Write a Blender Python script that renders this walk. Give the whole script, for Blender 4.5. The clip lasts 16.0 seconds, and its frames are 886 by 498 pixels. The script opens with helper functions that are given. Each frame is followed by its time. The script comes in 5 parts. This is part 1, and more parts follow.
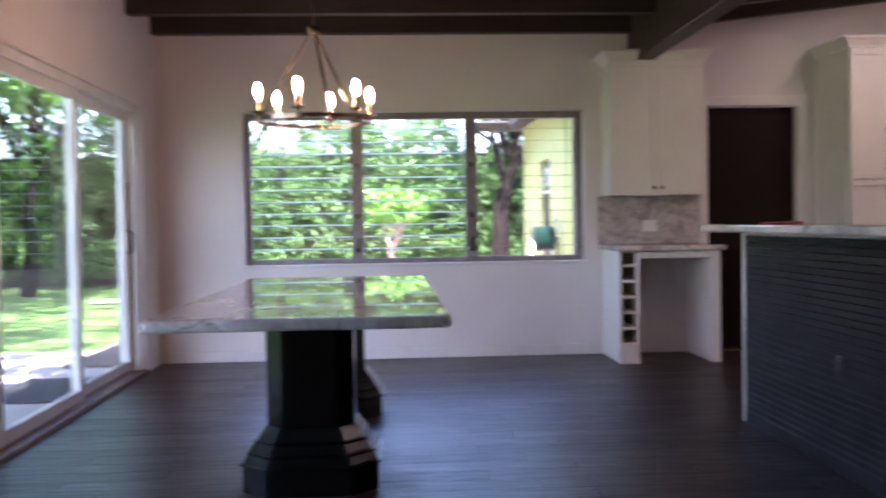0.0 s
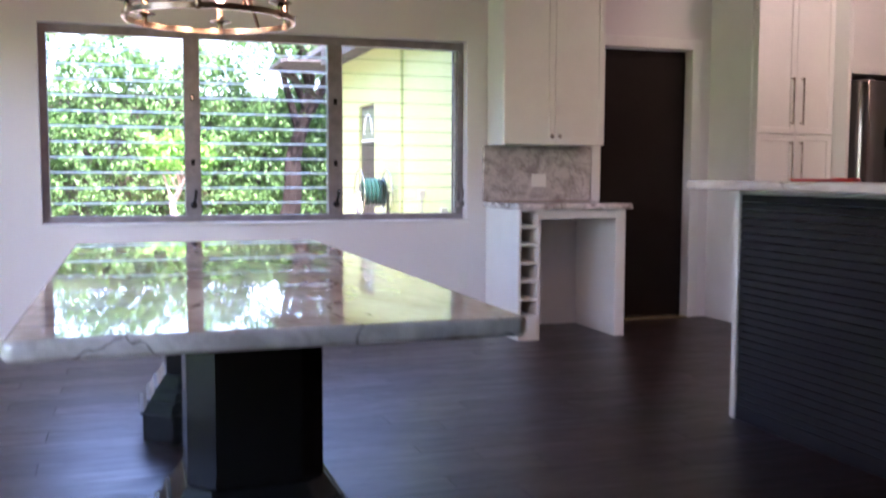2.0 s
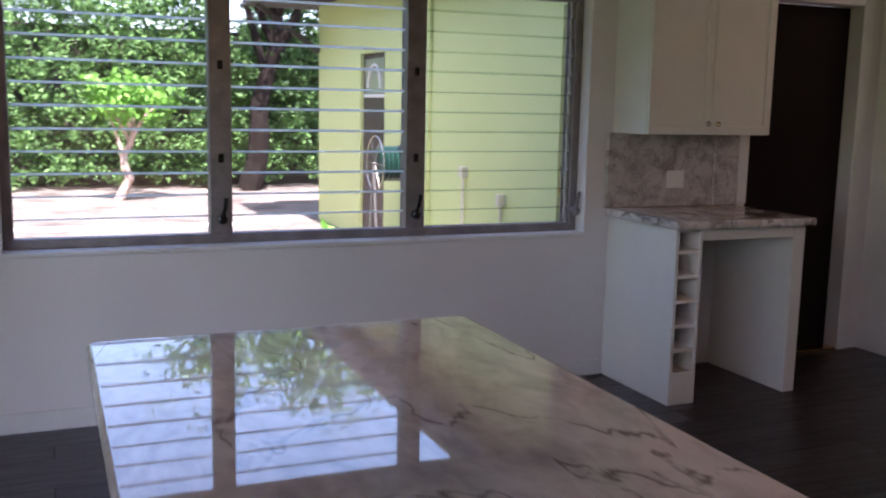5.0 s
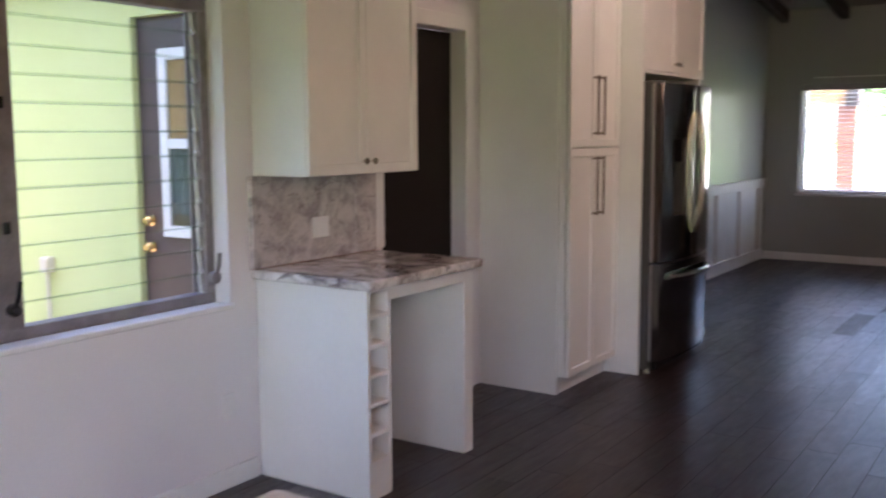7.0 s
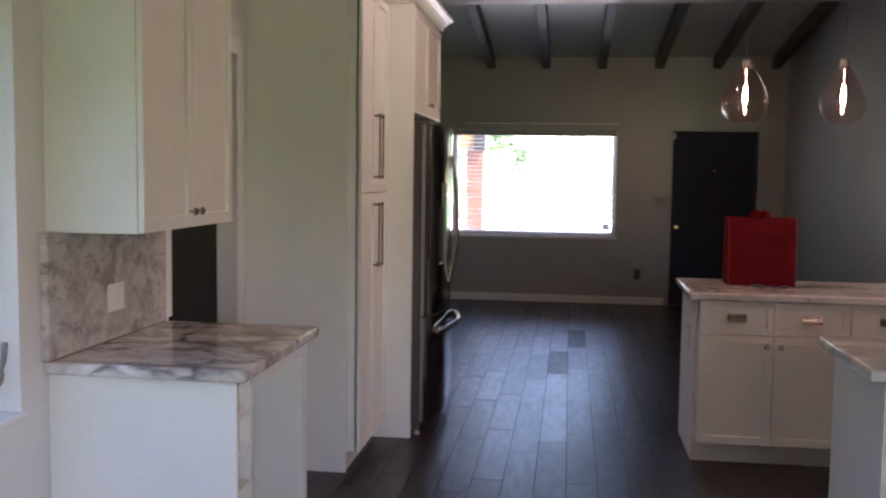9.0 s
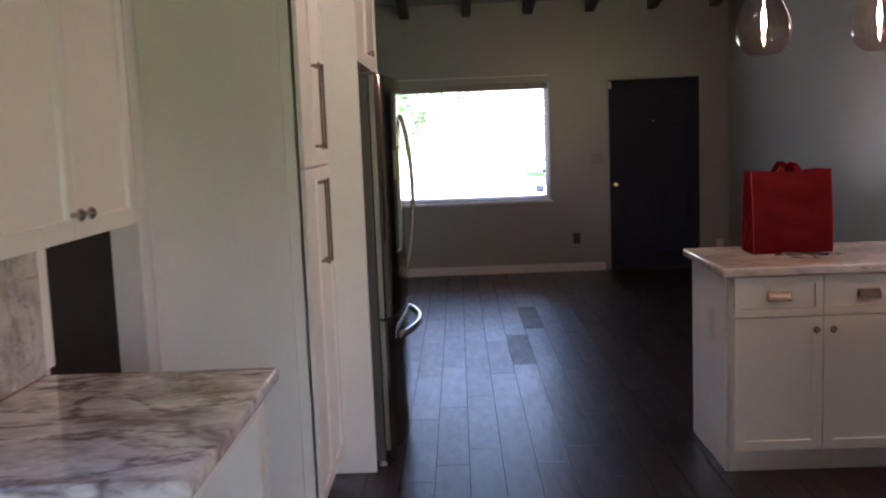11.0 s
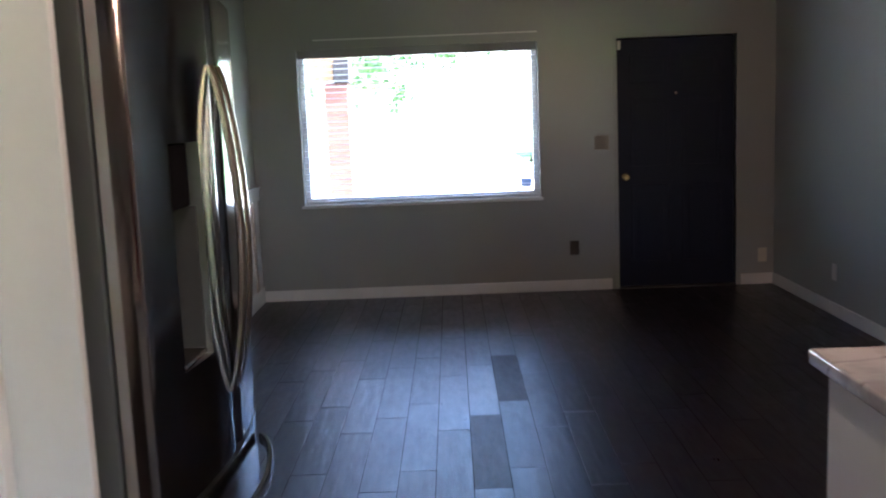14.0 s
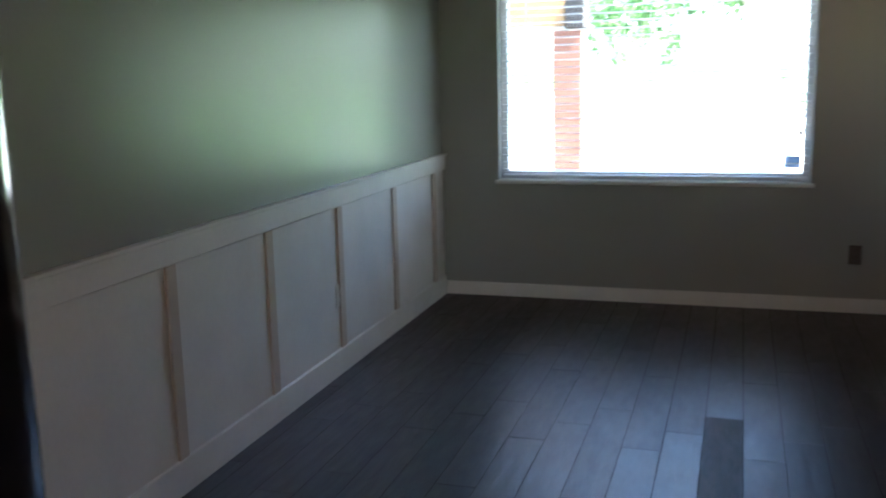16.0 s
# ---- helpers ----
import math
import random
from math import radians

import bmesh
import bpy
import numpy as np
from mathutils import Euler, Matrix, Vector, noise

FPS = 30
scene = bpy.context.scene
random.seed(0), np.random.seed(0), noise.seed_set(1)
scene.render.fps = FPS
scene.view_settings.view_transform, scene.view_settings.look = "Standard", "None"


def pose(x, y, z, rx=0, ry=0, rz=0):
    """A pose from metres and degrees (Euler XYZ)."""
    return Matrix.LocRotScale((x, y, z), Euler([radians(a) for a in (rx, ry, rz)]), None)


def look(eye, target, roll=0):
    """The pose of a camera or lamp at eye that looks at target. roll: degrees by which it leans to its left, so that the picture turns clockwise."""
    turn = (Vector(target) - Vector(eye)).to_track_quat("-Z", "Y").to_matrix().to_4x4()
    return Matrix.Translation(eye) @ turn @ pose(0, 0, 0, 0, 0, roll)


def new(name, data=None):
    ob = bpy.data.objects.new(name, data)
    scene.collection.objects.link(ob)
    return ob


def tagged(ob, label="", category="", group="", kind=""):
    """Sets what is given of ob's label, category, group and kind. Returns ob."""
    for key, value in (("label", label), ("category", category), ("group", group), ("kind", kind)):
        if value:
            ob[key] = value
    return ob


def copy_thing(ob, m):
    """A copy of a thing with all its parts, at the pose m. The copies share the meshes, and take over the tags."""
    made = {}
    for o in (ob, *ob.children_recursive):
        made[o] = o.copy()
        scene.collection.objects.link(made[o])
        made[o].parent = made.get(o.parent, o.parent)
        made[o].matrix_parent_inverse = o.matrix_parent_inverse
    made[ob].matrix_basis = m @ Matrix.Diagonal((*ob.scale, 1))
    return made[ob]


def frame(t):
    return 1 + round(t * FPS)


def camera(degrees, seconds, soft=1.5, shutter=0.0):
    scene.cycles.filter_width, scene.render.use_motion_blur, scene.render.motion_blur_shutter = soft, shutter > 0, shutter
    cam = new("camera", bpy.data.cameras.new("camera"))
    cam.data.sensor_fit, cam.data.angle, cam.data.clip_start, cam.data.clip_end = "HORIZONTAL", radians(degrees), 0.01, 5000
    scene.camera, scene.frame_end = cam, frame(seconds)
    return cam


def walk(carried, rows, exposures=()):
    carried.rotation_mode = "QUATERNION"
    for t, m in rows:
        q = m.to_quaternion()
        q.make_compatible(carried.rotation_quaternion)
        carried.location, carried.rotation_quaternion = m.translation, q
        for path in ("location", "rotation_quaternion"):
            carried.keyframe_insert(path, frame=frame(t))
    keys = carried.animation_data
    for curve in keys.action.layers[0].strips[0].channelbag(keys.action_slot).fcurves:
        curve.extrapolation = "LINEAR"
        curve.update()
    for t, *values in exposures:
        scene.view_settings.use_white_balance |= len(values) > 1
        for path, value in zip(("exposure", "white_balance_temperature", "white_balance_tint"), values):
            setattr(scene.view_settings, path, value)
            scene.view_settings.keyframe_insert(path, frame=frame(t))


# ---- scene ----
cam = camera(50.0, 16.0, 2.0, 0.5)
PATH = [
    (0, (-0.448, 0.038, 1.12), (-0.338, 2.035, 1.064), -0.9),
    (0.5, (-0.634, 0.353, 1.113), (-0.258, 2.315, 1.019), 0.6),
    (1, (-0.792, 0.749, 1.113), (-0.433, 2.703, 0.885), 0.9),
    (1.5, (-1.006, 1.082, 1.123), (-0.473, 2.989, 0.843), 0.7),
    (2, (-1.119, 1.5, 1.111), (-0.494, 3.394, 0.953), 0.2),
    (2.5, (-1.155, 1.927, 1.142), (-0.634, 3.857, 1.07), -0.1),
    (3, (-1.246, 2.326, 1.273), (-0.727, 4.256, 1.182), 1.5),
    (3.5, (-1.267, 2.548, 1.331), (-0.612, 4.431, 1.172), -0.1),
    (3.7, (-1.23, 2.68, 1.342), (-0.599, 4.564, 1.116), 0.5),
    (5.8, (-1.597, 4.099, 1.505), (-0.47, 5.724, 1.204), 2.2),
    (6, (-1.611, 4.236, 1.513), (-0.32, 5.739, 1.241), 2.4),
    (6.5, (-1.634, 4.603, 1.479), (-0.11, 5.87, 1.206), 1.6),
    (7, (-1.593, 4.972, 1.489), (0.056, 6.078, 1.248), -0.3),
    (7.5, (-1.61, 5.342, 1.494), (0.219, 6.122, 1.274), 0.3),
    (8, (-1.559, 5.69, 1.488), (0.319, 6.346, 1.279), 0.5),
    (8.5, (-1.509, 6.001, 1.503), (0.415, 6.517, 1.322), 0.9),
    (9, (-1.413, 6.298, 1.518), (0.563, 6.561, 1.356), 0.8),
    (9.2, (-1.338, 6.375, 1.512), (0.645, 6.591, 1.358), 0.3),
    (11.3, (-0.092, 6.779, 1.511), (1.888, 6.766, 1.228), -2.3),
    (11.5, (0.079, 6.79, 1.525), (2.054, 6.742, 1.211), -2.5),
    (12, (0.466, 6.722, 1.512), (2.437, 6.678, 1.177), -4.7),
    (12.5, (0.883, 6.61, 1.499), (2.865, 6.566, 1.231), -3.5),
    (13, (1.299, 6.61, 1.51), (3.28, 6.574, 1.232), -3.2),
    (13.5, (1.72, 6.53, 1.496), (3.698, 6.473, 1.21), -3.0),
    (14, (2.14, 6.479, 1.491), (4.119, 6.505, 1.207), -2.3),
    (14.5, (2.549, 6.382, 1.496), (4.525, 6.44, 1.197), -1.7),
    (15, (2.945, 6.325, 1.515), (4.921, 6.429, 1.224), -1.2),
    (15.5, (3.4, 6.28, 1.489), (5.339, 6.646, 1.166), -1.2),
    (16, (3.791, 6.18, 1.484), (5.667, 6.771, 1.118), -1.3),
]
EXPOSURES = [(0.0, 3.5, 5850, 36), (1.0, 3.65, 5850, 33), (2.0, 3.9, 5850, 36), (2.5, 3.4, 5800, 36), (3.0, 2.7, 5800, 35), (3.5, 2.4, 5800, 35), (6.0, 2.95, 6250, 30), (7.0, 3.65, 6250, 32), (8.0, 3.85, 6250, 32), (9.0, 3.65, 6150, 31), (11.5, 3.85, 6100, 31), (12.0, 4.0, 6100, 32), (12.5, 3.95, 6050, 31), (13.5, 4.1, 5800, 27), (14.5, 4.1, 5400, 15), (15.0, 4.1, 5450, 13), (16.0, 3.75, 5650, 10)]
walk(cam, [(t, look(eye, target, roll)) for t, eye, target, roll in PATH], EXPOSURES)

# ---- world, sun, exposure ----

world = bpy.data.worlds.new("world")
scene.world = world
world.use_nodes = True
wn = world.node_tree
sky = wn.nodes.new("ShaderNodeTexSky")
sky.sky_type = "NISHITA"
sky.sun_disc = False
sky.dust_density = 2.2
sky.sun_elevation = radians(58)
sky.sun_rotation = radians(188.4)
wn.links.new(sky.outputs[0], wn.nodes["Background"].inputs[0])
wn.nodes["Background"].inputs[1].default_value = 0.15
sun = new("sun", bpy.data.lights.new("sun", "SUN"))
sun.data.energy = 5.0
sun.data.angle = radians(0.5)
sun.data.color = (1.0, 0.95, 0.88)
sun.matrix_world = look((-0.8, -5.4, 9.0), (0, 0, 0))


# ---- helpers of this scene ----
def origin_of(ob):
    p = Vector((0, 0, 0))
    while ob is not None:
        p += ob.location
        ob = ob.parent
    return p


def mesh_from(name, bm, material, at=Vector((0, 0, 0)), smooth=False):
    bmesh.ops.recalc_face_normals(bm, faces=bm.faces[:])
    me = bpy.data.meshes.new(name)
    bm.to_mesh(me)
    bm.free()
    me.transform(Matrix.Translation(-at))
    for m in (material if isinstance(material, (list, tuple)) else [material]):
        me.materials.append(m)
    if smooth:
        me.set_sharp_from_angle(angle=radians(35))
        me.polygons.foreach_set("use_smooth", [p.area < 0.05 for p in me.polygons])
    return me


def thing(name, at, label, category, group="", kind=""):
    ob = new(name)
    ob.location = at
    ob.empty_display_size = 0.1
    return tagged(ob, label, category, group, kind)


def part(name, bm, material, parent, label="", smooth=False):
    ob = new(name, mesh_from(name, bm, material, origin_of(parent), smooth))
    ob.parent = parent
    return tagged(ob, label)


def single(name, bm, material, at, label, category="", group="", kind="", smooth=False):
    at = Vector(at)
    ob = new(name, mesh_from(name, bm, material, at, smooth))
    ob.location = at
    return tagged(ob, label, category, group, kind)


def box(bm, x0, x1, y0, y1, z0, z1, bevel=0.0, seg=1, mi=0):
    x0, x1 = min(x0, x1), max(x0, x1)
    y0, y1 = min(y0, y1), max(y0, y1)
    z0, z1 = min(z0, z1), max(z0, z1)
    v = [bm.verts.new(c) for c in ((x0, y0, z0), (x1, y0, z0), (x1, y1, z0), (x0, y1, z0),
                                   (x0, y0, z1), (x1, y0, z1), (x1, y1, z1), (x0, y1, z1))]
    fs = [bm.faces.new([v[i] for i in q]) for q in
          ((0, 3, 2, 1), (4, 5, 6, 7), (0, 1, 5, 4), (1, 2, 6, 5), (2, 3, 7, 6), (3, 0, 4, 7))]
    for f in fs:
        f.material_index = mi
    if bevel:
        es = list({e for f in fs for e in f.edges})
        bmesh.ops.bevel(bm, geom=es, offset=bevel, segments=seg, affect="EDGES", profile=0.5)
    return bm


def boxes(rows, bevel=0.0, seg=1):
    bm = bmesh.new()
    for r in rows:
        box(bm, *r, bevel=bevel, seg=seg)
    return bm


def tube(bm, pts, r, seg=8, closed=False):
    pts = [Vector(p) for p in pts]
    n = len(pts)
    rings = []
    up = None
    for i, p in enumerate(pts):
        a = pts[(i - 1) % n] if closed or i > 0 else p
        b = pts[(i + 1) % n] if closed or i < n - 1 else p
        d = (b - a).normalized()
        if up is None:
            up = d.orthogonal().normalized()
        side = d.cross(up).normalized()
        up = side.cross(d).normalized()
        rr = r[i] if isinstance(r, (list, tuple)) else r
        rings.append([bm.verts.new(p + rr * (math.cos(t) * up + math.sin(t) * side))
                      for t in (2 * math.pi * k / seg for k in range(seg))])
    for i in range(n if closed else n - 1):
        a, b = rings[i], rings[(i + 1) % n]
        for k in range(seg):
            bm.faces.new((a[k], a[(k + 1) % seg], b[(k + 1) % seg], b[k]))
    if not closed:
        bm.faces.new(rings[0])
        bm.faces.new(rings[-1][::-1])
    return bm


def lathe(bm, prof, cx, cy, cz, seg=20, axis="z", cap=True):
    rings = []
    for r, h in prof:
        ring = []
        for k in range(seg):
            t = 2 * math.pi * k / seg
            a, b = r * math.cos(t), r * math.sin(t)
            c = {"z": (cx + a, cy + b, cz + h), "y": (cx + a, cy + h, cz + b), "x": (cx + h, cy + a, cz + b)}[axis]
            ring.append(bm.verts.new(c))
        rings.append(ring)
    for a, b in zip(rings, rings[1:]):
        for k in range(seg):
            bm.faces.new((a[k], a[(k + 1) % seg], b[(k + 1) % seg], b[k]))
    if cap:
        bm.faces.new(rings[0])
        bm.faces.new(rings[-1][::-1])
    return bm


# ---- materials ----
def links(nt, *pairs):
    for a, b in pairs:
        nt.links.new(a, b)


def paint(name, c1, c2=None, rough=0.5, metal=0.0, scale=3.0, fine=60.0, bump=0.05, spec=0.5, rvar=0.1, coat=0.0, stretch=None, bump_dist=0.004, detail=4.0):
    """Two-scale noise in colour and roughness, with a fine relief."""
    c2 = c2 or tuple(0.85 * v for v in c1)
    m = bpy.data.materials.new(name)
    m.use_nodes = True
    nt = m.node_tree
    N = nt.nodes
    b = N["Principled BSDF"]
    geo = N.new("ShaderNodeNewGeometry")
    src = geo.outputs["Position"]
    if stretch:
        mp = N.new("ShaderNodeMapping")
        mp.inputs["Scale"].default_value = stretch
        nt.links.new(src, mp.inputs[0])
        src = mp.outputs[0]
    n1 = N.new("ShaderNodeTexNoise")
    n1.inputs["Scale"].default_value = scale
    n1.inputs["Detail"].default_value = detail
    n2 = N.new("ShaderNodeTexNoise")
    n2.inputs["Scale"].default_value = fine
    n2.inputs["Detail"].default_value = 3
    add = N.new("ShaderNodeMath")
    add.operation = "MULTIPLY_ADD"
    add.inputs[1].default_value = 0.4
    ramp = N.new("ShaderNodeValToRGB")
    ramp.color_ramp.elements[0].position = 0.45
    ramp.color_ramp.elements[1].position = 0.95
    ramp.color_ramp.elements[0].color = (*c1, 1)
    ramp.color_ramp.elements[1].color = (*c2, 1)
    rr = N.new("ShaderNodeMapRange")
    rr.inputs["From Min"].default_value = 0.2
    rr.inputs["From Max"].default_value = 0.8
    rr.inputs["To Min"].default_value = max(0.02, rough - rvar)
    rr.inputs["To Max"].default_value = min(1, rough + rvar)
    bp = N.new("ShaderNodeBump")
    bp.inputs["Strength"].default_value = bump
    bp.inputs["Distance"].default_value = bump_dist
    links(nt, (src, n1.inputs["Vector"]), (src, n2.inputs["Vector"]),
          (n2.outputs[0], add.inputs[0]), (n1.outputs[0], add.inputs[2]), (add.outputs[0], ramp.inputs[0]),
          (ramp.outputs[0], b.inputs["Base Color"]), (n1.outputs[0], rr.inputs["Value"]), (rr.outputs[0], b.inputs["Roughness"]),
          (n2.outputs[0], bp.inputs["Height"]), (bp.outputs[0], b.inputs["Normal"]))
    b.inputs["Metallic"].default_value = metal
    b.inputs["Specular IOR Level"].default_value = spec
    b.inputs["Coat Weight"].default_value = coat
    b.inputs["Coat Roughness"].default_value = 0.06
    return m


def stone(name, base, mottle, vein, scale, vein_w, rough=0.06, spec=0.65):
    m = bpy.data.materials.new(name)
    m.use_nodes = True
    nt = m.node_tree
    N = nt.nodes
    b = N["Principled BSDF"]
    geo = N.new("ShaderNodeNewGeometry")
    mp = N.new("ShaderNodeMapping")
    mp.inputs["Rotation"].default_value = (0.3, 0.2, 0.7)
    mp.inputs["Scale"].default_value = (1.0, 0.55, 1.0)
    big = N.new("ShaderNodeTexNoise")
    big.inputs["Scale"].default_value = scale
    big.inputs["Detail"].default_value = 7
    big.inputs["Roughness"].default_value = 0.62
    big.inputs["Distortion"].default_value = 0.9
    sm = N.new("ShaderNodeTexNoise")
    sm.inputs["Scale"].default_value = scale * 5
    sm.inputs["Detail"].default_value = 6
    sm.inputs["Distortion"].default_value = 1.2
    vn = N.new("ShaderNodeTexNoise")
    vn.inputs["Scale"].default_value = scale * 0.72
    vn.inputs["Detail"].default_value = 5
    vn.inputs["Distortion"].default_value = 0.6
    sub = N.new("ShaderNodeMath")
    sub.operation = "SUBTRACT"
    sub.inputs[1].default_value = 0.5
    ab = N.new("ShaderNodeMath")
    ab.operation = "ABSOLUTE"
    vr = N.new("ShaderNodeMapRange")
    vr.inputs["From Min"].default_value = 0.0
    vr.inputs["From Max"].default_value = vein_w
    vr.inputs["To Min"].default_value = 0.85
    vr.inputs["To Max"].default_value = 0.0
    r1 = N.new("ShaderNodeValToRGB")
    r1.color_ramp.elements[0].position = 0.42
    r1.color_ramp.elements[1].position = 0.68
    r1.color_ramp.elements[0].color = (*base, 1)
    r1.color_ramp.elements[1].color = (*mottle, 1)
    gate = N.new("ShaderNodeMath")
    gate.operation = "MULTIPLY"
    g2 = N.new("ShaderNodeMapRange")
    g2.inputs["From Min"].default_value = 0.35
    g2.inputs["From Max"].default_value = 0.53
    mx = N.new("ShaderNodeMix")
    mx.data_type = "RGBA"
    mx.inputs["B"].default_value = (*vein, 1)
    av = N.new("ShaderNodeMath")
    av.operation = "MULTIPLY_ADD"
    av.inputs[1].default_value = 0.35
    links(nt, (geo.outputs["Position"], mp.inputs[0]), (mp.outputs[0], big.inputs["Vector"]), (mp.outputs[0], sm.inputs["Vector"]),
          (mp.outputs[0], vn.inputs["Vector"]), (vn.outputs[0], sub.inputs[0]), (sub.outputs[0], ab.inputs[0]), (ab.outputs[0], vr.inputs["Value"]),
          (sm.outputs[0], av.inputs[0]), (big.outputs[0], av.inputs[2]), (sm.outputs[0], g2.inputs["Value"]),
          (vr.outputs[0], gate.inputs[0]), (g2.outputs[0], gate.inputs[1]), (gate.outputs[0], mx.inputs["Factor"]), (mx.outputs["Result"], b.inputs["Base Color"]))
    off = N.new("ShaderNodeMath")
    off.operation = "SUBTRACT"
    off.inputs[1].default_value = 0.16
    links(nt, (av.outputs[0], off.inputs[0]), (off.outputs[0], r1.inputs[0]), (r1.outputs[0], mx.inputs["A"]))
    b.inputs["Roughness"].default_value = rough
    b.inputs["Specular IOR Level"].default_value = spec
    return m


def glass(name, tint, gloss=0.02, ior=1.45):
    m = bpy.data.materials.new(name)
    m.use_nodes = True
    nt = m.node_tree
    N = nt.nodes
    N.remove(N["Principled BSDF"])
    t = N.new("ShaderNodeBsdfTransparent")
    t.inputs[0].default_value = (*tint, 1)
    g = N.new("ShaderNodeBsdfGlossy")
    g.inputs["Roughness"].default_value = gloss
    f = N.new("ShaderNodeLayerWeight")
    f.inputs["Blend"].default_value = 0.5
    pw = N.new("ShaderNodeMath")
    pw.operation = "POWER"
    pw.inputs[1].default_value = 5.0
    ad = N.new("ShaderNodeMath")
    ad.operation = "MULTIPLY_ADD"
    ad.inputs[1].default_value = 0.8
    ad.inputs[2].default_value = ((ior - 1) / (ior + 1)) ** 2
    mx = N.new("ShaderNodeMixShader")
    links(nt, (f.outputs["Facing"], pw.inputs[0]), (pw.outputs[0], ad.inputs[0]), (ad.outputs[0], mx.inputs[0]), (t.outputs[0], mx.inputs[1]), (g.outputs[0], mx.inputs[2]),
          (mx.outputs[0], N["Material Output"].inputs["Surface"]))
    return m


def glow(name, colour, strength):
    m = bpy.data.materials.new(name)
    m.use_nodes = True
    b = m.node_tree.nodes["Principled BSDF"]
    b.inputs["Base Color"].default_value = (*colour, 1)
    b.inputs["Emission Color"].default_value = (*colour, 1)
    b.inputs["Emission Strength"].default_value = strength
    return m


